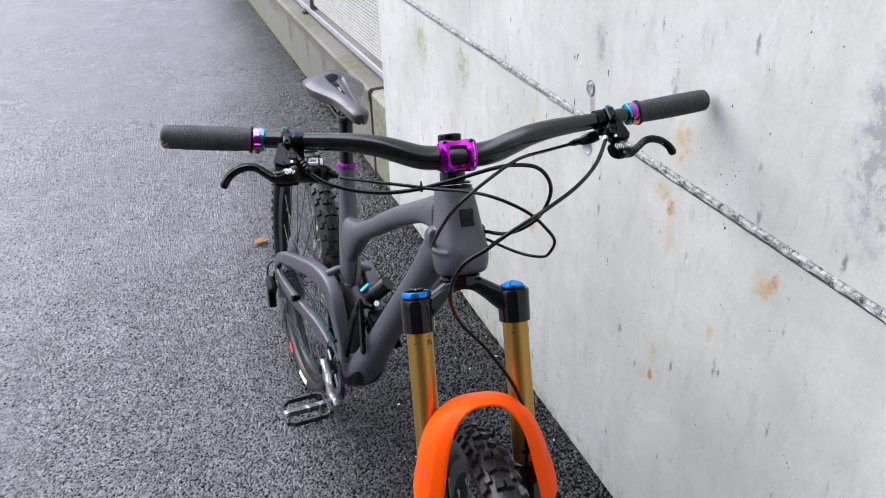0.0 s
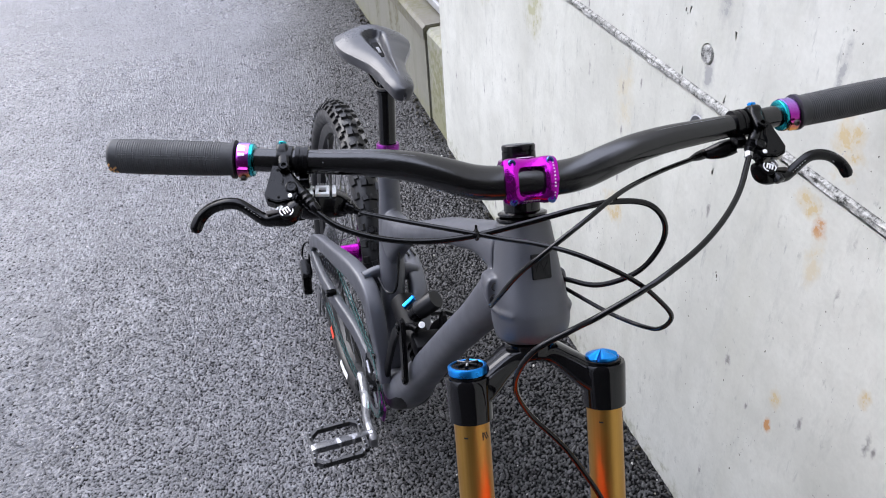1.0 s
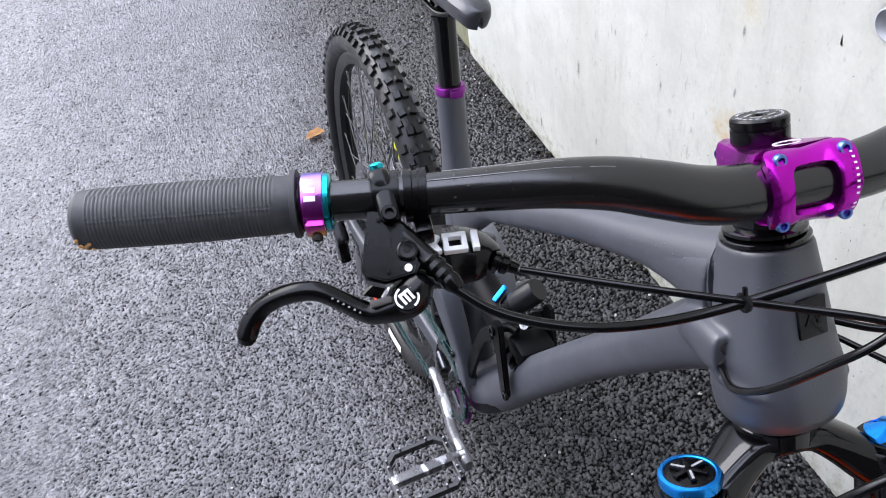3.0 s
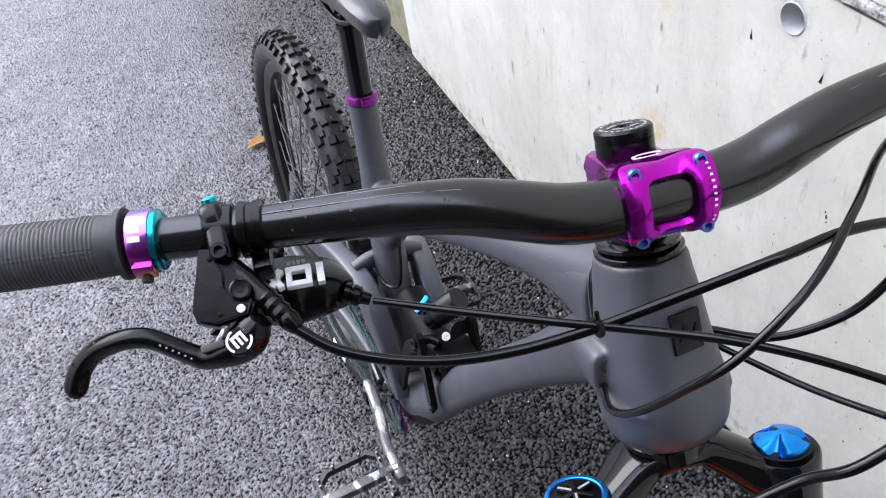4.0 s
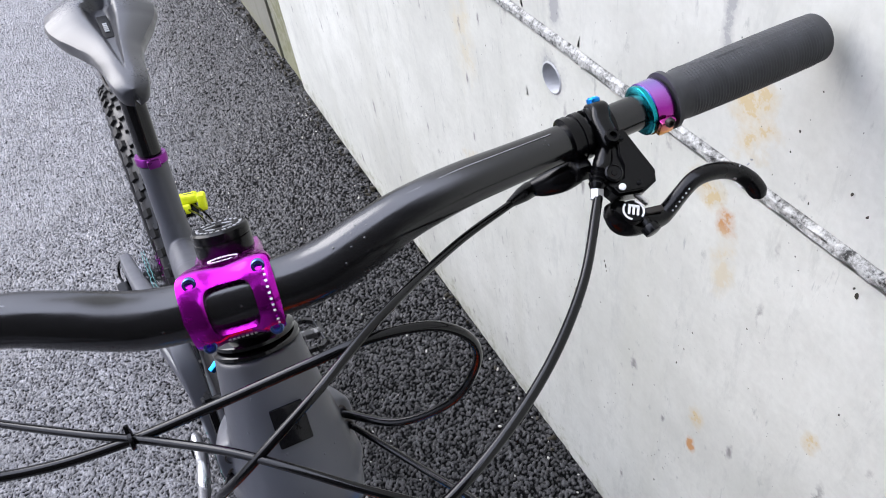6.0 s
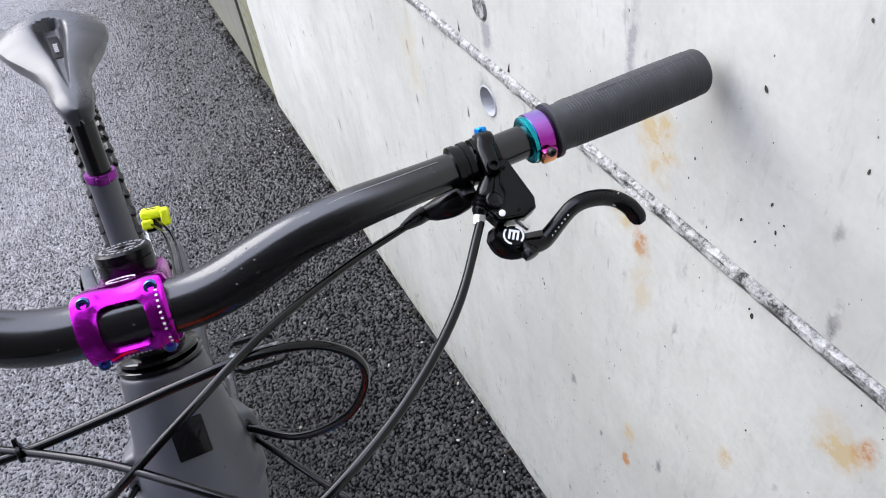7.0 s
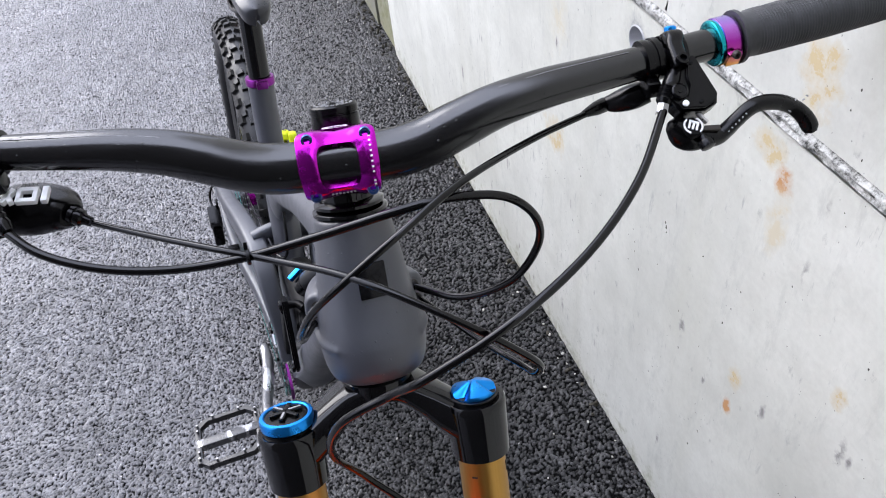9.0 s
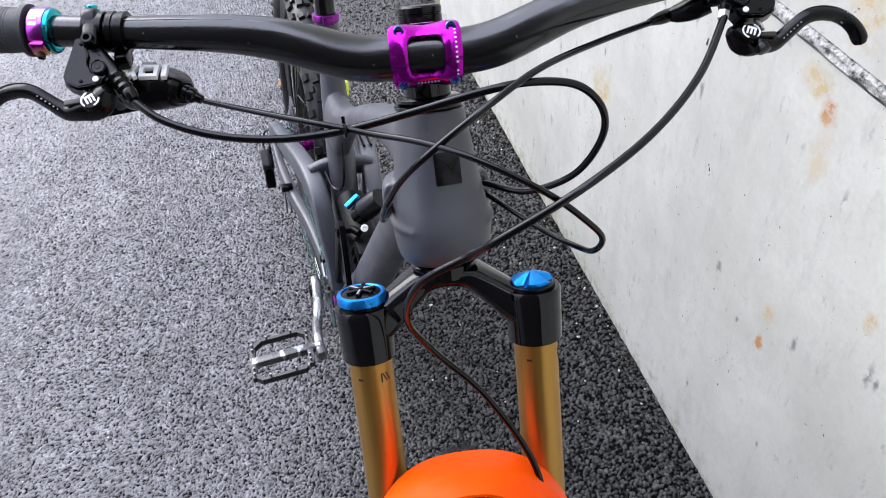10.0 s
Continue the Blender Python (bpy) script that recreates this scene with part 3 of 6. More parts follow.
END = 1.81
FALL = 0.0135  # the pour joint falls towards the back, metres a metre


def panel(bm, y0, y1, z0, z1, depth, hole=None):
    """A slab with its face at x = 0; hole: (y, z, radius) of a conical tie hole in the face."""
    cuts_y = [y0, y1] if not hole else [y0, hole[0] - 0.06, hole[0] + 0.06, y1]
    cuts_z = [z0, z1] if not hole else [z0, hole[1] - 0.055, hole[1] + 0.055, z1]
    v = {}

    def at(x, y, z):
        key = (round(x, 5), round(y, 5), round(z, 5))
        if key not in v:
            v[key] = bm.verts.new((x, y, z))
        return v[key]

    for i in range(len(cuts_y) - 1):
        for k in range(len(cuts_z) - 1):
            a, b, c, d = cuts_y[i], cuts_y[i + 1], cuts_z[k], cuts_z[k + 1]
            if hole and i == 1 and k == 1:
                n = 32
                rim, mid, deep = [], [], []
                outer = []
                for j in range(n):
                    w = 2 * math.pi * j / n
                    cy, sz = math.cos(w), math.sin(w)
                    q = min(0.06 / max(1e-6, abs(cy)), 0.055 / max(1e-6, abs(sz)))
                    outer.append(at(0, hole[0] + q * cy, hole[1] + q * sz))
                    rim.append(at(0, hole[0] + hole[2] * cy, hole[1] + hole[2] * sz))
                    mid.append(at(0.016, hole[0] + hole[2] * 0.78 * cy, hole[1] + hole[2] * 0.78 * sz))
                    deep.append(at(0.045, hole[0] + hole[2] * 0.6 * cy, hole[1] + hole[2] * 0.6 * sz))
                for p, q in ((outer, rim), (rim, mid), (mid, deep)):
                    for j in range(n):
                        bm.faces.new((p[j], p[(j + 1) % n], q[(j + 1) % n], q[j]))
                bm.faces.new(deep)
            else:
                bm.faces.new((at(0, a, c), at(0, b, c), at(0, b, d), at(0, a, d)))
    for a, b, c, d in (((0, y0, z0), (0, y1, z0), (depth, y1, z0), (depth, y0, z0)), ((0, y0, z1), (0, y1, z1), (depth, y1, z1), (depth, y0, z1)),
                       ((0, y0, z0), (0, y0, z1), (depth, y0, z1), (depth, y0, z0)), ((0, y1, z0), (0, y1, z1), (depth, y1, z1), (depth, y1, z0)),
                       ((depth, y0, z0), (depth, y1, z0), (depth, y1, z1), (depth, y0, z1))):
        bm.faces.new([at(*p) for p in (a, b, c, d)])
    for vert in bm.verts:
        vert.co.z -= FALL * vert.co.y
    return bm


def build_wall():
    wall = tagged(new("wall_east"), "tall pale cast concrete retaining wall with stains and pinholes", "wall", kind="structure")
    wall.matrix_world = WALL
    part("wall_panel", panel(B(), -9, END, -0.2, 0.953, 0.3, (0.318, 0.909, 0.019)), LOWER, wall, "lower concrete pour with a conical tie hole", True)
    part("wall_panel", panel(B(), -9, END, 0.972, 3.2, 0.3, (0.322, 1.03, 0.017)), UPPER, wall, "upper concrete pour", True)
    bm = B()
    rows = []
    ny = 520
    for k in range(ny + 1):
        y = -2.2 + (END + 2.2) * k / ny
        row = []
        for j, z in enumerate((0.9510, 0.955, 0.9585, 0.9625, 0.9665, 0.970, 0.9740)):
            lump = noise.noise(Vector((y * 60, z * 180, 3))) * 0.003 + noise.noise(Vector((y * 190, z * 260, 7))) * 0.0022
            x = 0.006 if j in (0, 6) else (0.0012 if j in (1, 5) else -0.0032) + lump
            row.append(bm.verts.new((x, y, z + noise.noise(Vector((y * 35, j, 1))) * 0.002 - FALL * y)))
        rows.append(row)
    for a, b in zip(rows, rows[1:]):
        for j in range(6):
            bm.faces.new((a[j], a[j + 1], b[j + 1], b[j]))
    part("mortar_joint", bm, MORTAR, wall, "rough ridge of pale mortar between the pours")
    # air holes and chips as flat dark patches, their shade painted; some in clusters
    rng = random.Random(21)
    spots = [(y, z, r * 0.62, 1.9) for y, z, r in ((-0.112, 0.936, 0.0030), (-0.105, 0.946, 0.0022), (-0.108, 0.941, 0.0016), (0.200, 0.688, 0.0030), (0.203, 0.694, 0.0020), (0.198, 0.680, 0.0016), (-0.137, 0.801, 0.0016), (-0.078, 1.131, 0.0026), (0.117, 0.711, 0.0014),
                                             (0.128, 0.512, 0.0018), (0.041, 0.723, 0.0014), (0.049, 0.684, 0.0014), (0.142, 0.578, 0.0014), (0.251, 0.555, 0.0018), (0.088, 0.563, 0.0013), (0.063, 0.351, 0.0022), (0.057, 0.649, 0.0020), (0.207, 0.609, 0.0013),
                                             (0.392, 1.071, 0.0032), (0.386, 1.066, 0.0018), (0.281, 1.147, 0.0020), (0.169, 1.191, 0.0018), (0.584, 0.996, 0.0024), (-0.194, 1.273, 0.0018), (-0.163, 1.119, 0.0018), (0.684, 0.902, 0.0018), (1.484, 0.887, 0.0034), (1.121, 0.632, 0.0016), (0.19, 0.877, 0.0022))]
    for _ in range(330):
        y, z = rng.uniform(-0.6, 1.75), rng.uniform(0.08, 1.75)
        spots.append((y, z, rng.choice((0.0005, 0.0006, 0.0007, 0.0008, 0.0010)), rng.uniform(0.9, 1.6)))
    for _ in range(26):
        y, z = rng.uniform(-0.4, 0.6), rng.uniform(0.3, 1.4)
        for _ in range(rng.randint(4, 9)):
            spots.append((y + rng.gauss(0, 0.016), z + rng.gauss(0, 0.022), rng.choice((0.0005, 0.0007, 0.0010)), rng.uniform(1.0, 2.4)))
    bm = B()
    for y, z, r, tall in spots:
        if abs(z - 0.9625) < 0.018:
            continue
        k, turn_ = 9, rng.uniform(-0.5, 0.5)
        rim = []
        for j in range(k):
            w = 2 * math.pi * j / k
            q = r * rng.uniform(0.82, 1.15)
            a, b = q * math.cos(w), q * tall * math.sin(w)
            rim.append(bm.verts.new((-0.0003, y + a * math.cos(turn_) - b * math.sin(turn_), z + a * math.sin(turn_) + b * math.cos(turn_))))
        bm.faces.new(rim)
    tagged(part("hole_patch", bm, SOIL_AND_HOLE, wall, "flat dark patches painted for the shade in small air holes", True), kind="stuff")
    bm = B()
    for y, z, r in ((0.322, 1.03, 0.0145),):
        lathe(bm, [(r, 0), (r * 0.97, 0.008), (r * 0.9, 0.0095)], 24, Matrix.Translation((0.0075, y, z - FALL * y)) @ pose(0, 0, 0, 0, -90, 0))
    liner = B()
    lathe(liner, [(0.0205, 0.0003), (0.0186, 0.0012), (0.0145, -0.012), (0.0112, -0.034), (0.0122, -0.035), (0.0156, -0.012), (0.0196, -0.002)], 28, Matrix.Translation((0, 0.318, 0.909 - FALL * 0.318)) @ pose(0, 0, 0, 0, -90, 0), True)
    part("tie_hole_liner", liner, SLEEVE, wall, "grey sleeve in the open tie hole")
    part("filled_tie_hole", bm, MORTAR, wall, "plugged tie hole")


def build_parapet():
    low = tagged(new("wall_north"), "low weathered concrete parapet with green moss", "wall", kind="structure")
    low.matrix_world = WALL
    top = lambda y: 0.46 - 0.045 * (y - END)
    bm = B()
    y0, y1 = END + 0.23, 9
    prof = lambda y: [(0.0, -0.3), (0.0, top(y) - 0.015), (0.012, top(y)), (0.36, top(y) + 0.01), (0.36, -0.3)]
    rings = [[bm.verts.new((x, y, z)) for x, z in prof(y)] for y in (y0, 3, 5, 7, y1)]
    for a, b in zip(rings, rings[1:]):
        for j in range(5):
            bm.faces.new((a[j], a[(j + 1) % 5], b[(j + 1) % 5], b[j]))
    bm.faces.new(rings[0])
    bm.faces.new(rings[-1])
    part("parapet_block", bm, PARAPET, low, flat=True)
    bm = B()
    lip = lambda y: [(-0.004, top(y) - 0.05), (-0.004, top(y) - 0.008), (0.008, top(y) + 0.004), (0.3, top(y) + 0.014), (0.3, top(y) - 0.05)]
    rings = [[bm.verts.new((x, y, z)) for x, z in lip(y)] for y in (y0 + 0.003, 3, 5, 7, y1)]
    for a, b in zip(rings, rings[1:]):
        for j in range(5):
            bm.faces.new((a[j], a[(j + 1) % 5], b[(j + 1) % 5], b[j]))
    bm.faces.new(rings[0])
    bm.faces.new(rings[-1])
    part("coping", bm, COPING, low, "brown mossy coping", True)
    bm = B()
    rings = [[bm.verts.new((x + 0.008, y, z - 0.006)) for x, z in prof(y)] for y in (END + 0.002, y0 - 0.002)]
    for j in range(5):
        bm.faces.new((rings[0][j], rings[0][(j + 1) % 5], rings[1][(j + 1) % 5], rings[1][j]))
    bm.faces.new(rings[0])
    bm.faces.new(rings[1])
    part("joint_filler", bm, FILLER, low, "mossy filler strip against the tall wall", True)

    fence = tagged(new("mesh_fence"), "galvanised steel mesh fence bolted on the parapet", "fence")
    fence.matrix_world = WALL
    slope = -math.degrees(math.atan(0.045))
    rise = lambda y: top(y) + 0.01
    bm = B()
    length = 7.0
    box(bm, (0.03, length, 0.008), Matrix.Translation((0.092, END + 0.02 + length / 2, rise(END + length / 2) + 0.014)) @ pose(0, 0, 0, slope), 0.003)
    box(bm, (0.006, length, 0.022), Matrix.Translation((0.078, END + 0.02 + length / 2, rise(END + length / 2) + 0.03)) @ pose(0, 0, 0, slope), 0.002)
    part("bottom_rail", bm, GALV, fence)
    post = None
    for k, y in enumerate((3.6, 5.1, 6.6)):
        bm = B()
        box(bm, (0.04, 0.022, 1.1), Matrix.Translation((0.12, y, rise(y) + 0.56)), 0.003)
        part("post", bm, BARS, fence)
        bm = B()
        box(bm, (0.07, 0.05, 0.012), Matrix.Translation((0.085, y + 0.02, rise(y) + 0.008)), 0.002)
        lathe(bm, [(0.008, 0), (0.008, 0.008), (0.004, 0.012)], 6, Matrix.Translation((0.07, y + 0.02, rise(y) + 0.013)))
        part("foot_bracket", bm, STEEL, fence, "bolted foot bracket")
    for a, b in ((END + 0.03, 3.58), (3.62, 5.08), (5.12, 6.58)):
        bm = B()
        mid = (a + b) / 2
        for k in range(66):
            box(bm, (0.004, b - a, 0.0065), Matrix.Translation((0.12, mid, rise(mid) + 0.05 + 0.016 * k)) @ pose(0, 0, 0, slope))
        y = a + 0.006
        while y < b:
            box(bm, (0.0030, 0.0032, 1.07), Matrix.Translation((0.1190, y, rise(y) + 0.58)))
            y += 0.024
        part("mesh_panel", bm, BEIGE, fence, "pale beige wire mesh infill", True)




def build_sky_blocker():
    """An unseen dark wall, added behind the walker to block sky light and reflections."""
    bm = B()
    box(bm, (9.0, 0.3, 13.4), Matrix.Translation((-4.1, -3.0, 6.6)), 0.01)
    tagged(link("sky_blocker", bm, simple("dark_blocker", (0.018, 0.018, 0.018), 0.8, vary=0.3, bump=0.002), flat=True), "added unseen dark wall that keeps sky out of reflections", "wall", kind="structure")


build_wall()
build_parapet()
build_sky_blocker()

# ---- mountain bike ----
# Bike metres: x to the bike's left, y to its back, z up from the tyres' contact. The bike leans on the wall by its left grip.
bike = tagged(new("mountain_bike"), "dark grey full-suspension mountain bike leaning on the wall by its grip", "bicycle")
bike.matrix_world = Matrix.Translation((-0.132, 0, 0)) @ pose(0, 0, 0, 0, 7.3, 0)
HEAD = Matrix.Translation((0, 0.040, 1.086)) @ pose(0, 0, 0, -26.5)
STEER = HEAD @ pose(0, 0, 0, 0, 0, -11.9)
SPLIT = {"stem_bolt", "cap_seat", "cable_port", "link_bolt", "pivot_bolt", "traction_pin", "saddle_rail", "caliper_cover", "cover_screw", "brake_line", "chainstay", "headset_cover"}
BB_Y, BB_Z = 0.455, 0.385
REAR = (0.0, 0.917, 0.372)


def bpart(name, bm, material, label="", parent=None, flat=False):
    """A part in the bike's own metres."""
    if name in SPLIT:
        bm.verts.index_update()
        return [part(name, p, material, parent or bike, label, flat) for p in islands(bm)][0]
    return part(name, bm, material, parent or bike, label, flat)


def spart(name, bm, material, label="", parent=None, flat=False):
    """A part that turns with the handlebar, in metres from the stem's middle along the steering axis."""
    if parent:
        if name in SPLIT:
            bm.verts.index_update()
            return [part(name, p, material, parent, label, flat) for p in islands(bm)][0]
        ob = part(name, bm, material, parent, label, flat)
        if name.endswith(("_print", "_mark", "_marks")):
            ob["kind"] = "stuff"
        return ob
    return part(name, bm, material, bike, label, flat, STEER)


def build_frame():
    bm = B()
    h = lambda x, y, z: tuple(HEAD @ Vector((x, y, z)))
    # head tube: a carbon shroud that widens evenly to the lower bearing and rounds in below it
    head = [(-0.046, 0.0280, 0.0290, 0.000), (-0.060, 0.0298, 0.0315, 0.000), (-0.075, 0.0318, 0.0335, -0.001), (-0.090, 0.0338, 0.0352, -0.0015), (-0.105, 0.0360, 0.0370, -0.002), (-0.120, 0.0384, 0.0388, -0.003),
            (-0.132, 0.0404, 0.0405, -0.0045), (-0.142, 0.0412, 0.0418, -0.005), (-0.152, 0.0408, 0.0418, -0.005), (-0.162, 0.0394, 0.0405, -0.0045), (-0.170, 0.0370, 0.0380, -0.003), (-0.1745, 0.0335, 0.0345, 0.0)]
    rings = []
    n = 48
    for z, rx, ry, oy in head:
        ring = []
        for j in range(n):
            w = 2 * math.pi * j / n
            c, s = math.cos(w), math.sin(w)
            c, s = (math.copysign(abs(v) ** (2 / 2.35), v) for v in (c, s))
            ring.append(bm.verts.new(h(rx * c, oy + ry * s, z)))
        rings.append(ring)
    for a, b in zip(rings, rings[1:]):
        for j in range(n):
            bm.faces.new((a[j], a[(j + 1) % n], b[(j + 1) % n], b[j]))
    bm.faces.new(rings[0])
    bm.faces.new(rings[-1])
    # fairings that run from the down tube forward to the cable ports on both sides
    for s in (-1, 1):
        sweep(bm, [(*h(s * 0.018, 0.066, -0.122), 0.010, 0.012), (*h(s * 0.0265, 0.040, -0.119), 0.011, 0.0155), (*h(s * 0.0335, 0.018, -0.118), 0.0105, 0.0165), (*h(s * 0.0375, 0.003, -0.1185), 0.0098, 0.0162), (*h(s * 0.0386, -0.0035, -0.119), 0.0092, 0.0155)], 24, (1, 0, 0), 5, 2.8)
        # crease that carries on round the front below the ports
        sweep(bm, [(*h(s * 0.0400, 0.004, -0.1345), 0.0050, 0.0045), (*h(s * 0.0385, -0.018, -0.1385), 0.0050, 0.0042), (*h(s * 0.0300, -0.034, -0.1410), 0.0042, 0.0035)], 12, (1, 0, 0), 5)
    # roots of the top tube and the down tube, flared into the head
    sweep(bm, [(0, 0.030, 0.991, 0.0265, 0.038), (0, 0.050, 0.985, 0.0252, 0.030), (0, 0.074, 0.976, 0.0234, 0.0235), (0, 0.105, 0.962, 0.0220, 0.0190), (0, 0.140, 0.944, 0.0202, 0.0160)], 28, power=2.6)
    sweep(bm, [(0, 0.015, 0.958, 0.0290, 0.030), (0, 0.040, 0.930, 0.0285, 0.029), (0, 0.066, 0.894, 0.0265, 0.0265), (0, 0.100, 0.845, 0.0240, 0.0242), (0, 0.140, 0.789, 0.0222, 0.0225)], 28, power=2.5)
    frame_ = bpart("frame", bm, GREY, "matte dark grey carbon front triangle, beaded with rain")
    bm = B()
    # web where the top tube runs into the seat tube
    sweep(bm, [(0, 0.395, 0.779, 0.0170, 0.0155), (0, 0.440, 0.748, 0.0200, 0.0240), (0, 0.485, 0.716, 0.0212, 0.0390), (0, 0.520, 0.690, 0.0205, 0.0520)], 28, power=2.5)
    sweep(bm, [(0, 0.556, 0.785, 0.0165), (0, 0.545, 0.745, 0.0195, 0.0210), (0, 0.532, 0.690, 0.0212, 0.0290), (0, 0.512, 0.610, 0.0222, 0.0330), (0, 0.497, 0.545, 0.0205, 0.0300)], 28, power=2.4)
    yoke = bpart("seat_web", bm, GREY, parent=frame_)
    for ob in (frame_, yoke):
        melt = ob.modifiers.new("one_skin", "REMESH")
        melt.mode, melt.voxel_size, melt.use_smooth_shade = "VOXEL", 0.0016, True
        ease = ob.modifiers.new("soft_blends", "SMOOTH")
        ease.factor, ease.iterations = 0.5, 14
    bm = B()
    sweep(bm, [(0, 0.030, 0.998, 0.024, 0.034), (0, 0.075, 0.979, 0.023, 0.025), (0, 0.13, 0.951, 0.022, 0.0195), (0, 0.237, 0.887, 0.0215, 0.0185), (0, 0.36, 0.802, 0.021, 0.0185), (0, 0.46, 0.737, 0.020, 0.021), (0, 0.525, 0.700, 0.018, 0.026)], 24, power=2.6)
    bpart("top_tube", bm, GREY, parent=frame_)
    bm = B()
    sweep(bm, [(0, 0.022, 0.955, 0.024, 0.024), (0, 0.066, 0.893, 0.0252, 0.0255), (0, 0.112, 0.828, 0.0236, 0.0236), (0, 0.174, 0.740, 0.0235, 0.0238), (0, 0.247, 0.629, 0.0255, 0.0265), (0, 0.307, 0.537, 0.029, 0.029), (0, 0.347, 0.474, 0.034, 0.033), (0, 0.395, 0.415, 0.037, 0.036), (0, 0.445, 0.395, 0.036, 0.034), (0, 0.485, 0.40, 0.033, 0.028)], 28, power=2.5)
    bpart("down_tube", bm, GREY, parent=frame_)
    bm = B()
    sweep(bm, [(0, 0.567, 0.842, 0.0185), (0, 0.556, 0.790, 0.0185, 0.0185), (0, 0.540, 0.720, 0.019, 0.022), (0, 0.520, 0.640, 0.021, 0.030), (0, 0.498, 0.550, 0.023, 0.034), (0, 0.475, 0.460, 0.028, 0.034), (0, 0.462, 0.41, 0.030, 0.030)], 24, power=2.3)
    bpart("seat_tube", bm, GREY, parent=frame_)
    bm = B()
    lathe(bm, [(0.024, -0.0365), (0.0255, -0.034), (0.0255, 0.034), (0.024, 0.0365)], 32, Matrix.Translation((0, BB_Y, BB_Z)) @ pose(0, 0, 0, 0, 90, 0))
    bpart("bottom_bracket", bm, SATIN, parent=frame_)
    bm = B()
    sweep(bm, [(0, 0.318, 0.496, 0.024, 0.012), (0, 0.345, 0.452, 0.033, 0.018), (0, 0.385, 0.402, 0.036, 0.021), (0, 0.430, 0.374, 0.035, 0.019), (0, 0.475, 0.372, 0.030, 0.014)], 20, power=3)
    bpart("frame_guard", bm, BLACK, "black rubber guard under the bottom bracket", frame_)
    # badge, with a plain mark
    bm = B()
    box(bm, (0.0215, 0.003, 0.0265), HEAD @ Matrix.Translation((0.001, -0.0375, -0.0905)) @ pose(0, 0, 0, -5), 0.0012)
    bpart("head_badge", bm, BADGE, "square gloss black badge", frame_)
    bm = B()
    for x, a in ((-0.004, 28), (0.002, -32), (0.005, 30)):
        box(bm, (0.0012, 0.0006, 0.010), HEAD @ Matrix.Translation((x + 0.001, -0.0394, -0.0905)) @ pose(0, 0, 0, -5, a, 0))
    bpart("badge_mark", bm, SATIN, "", frame_)
    bm = B()
    for s in (-1, 1):
        for d in (-0.0062, 0.0062):
            p = Vector((s * (0.0388 - d * 0.12), -0.0036 - d * 0.06, -0.1192 + d * 0.99))
            lathe(bm, [(0.0046, -0.002), (0.0046, 0.0008), (0.0036, 0.0012), (0.0032, -0.001)], 18, HEAD @ along(p, p + Vector((s * 0.08, -0.99, -0.06))))
    bpart("cable_port", bm, INK, "dark cable ports", frame_)
    bm = B()
    for z, r in ((-0.046, 0.0285), (-0.0405, 0.0265)):
        lathe(bm, [(r - 0.002, z), (r, z + 0.0012), (r, z + 0.0035), (r - 0.003, z + 0.005)], 40, HEAD)
    lathe(bm, [(0.0195, -0.036), (0.0195, -0.0215), (0.018, -0.021)], 40, HEAD)
    bpart("headset_cover", bm, GLOSS, "gloss black headset cover and spacers", frame_)


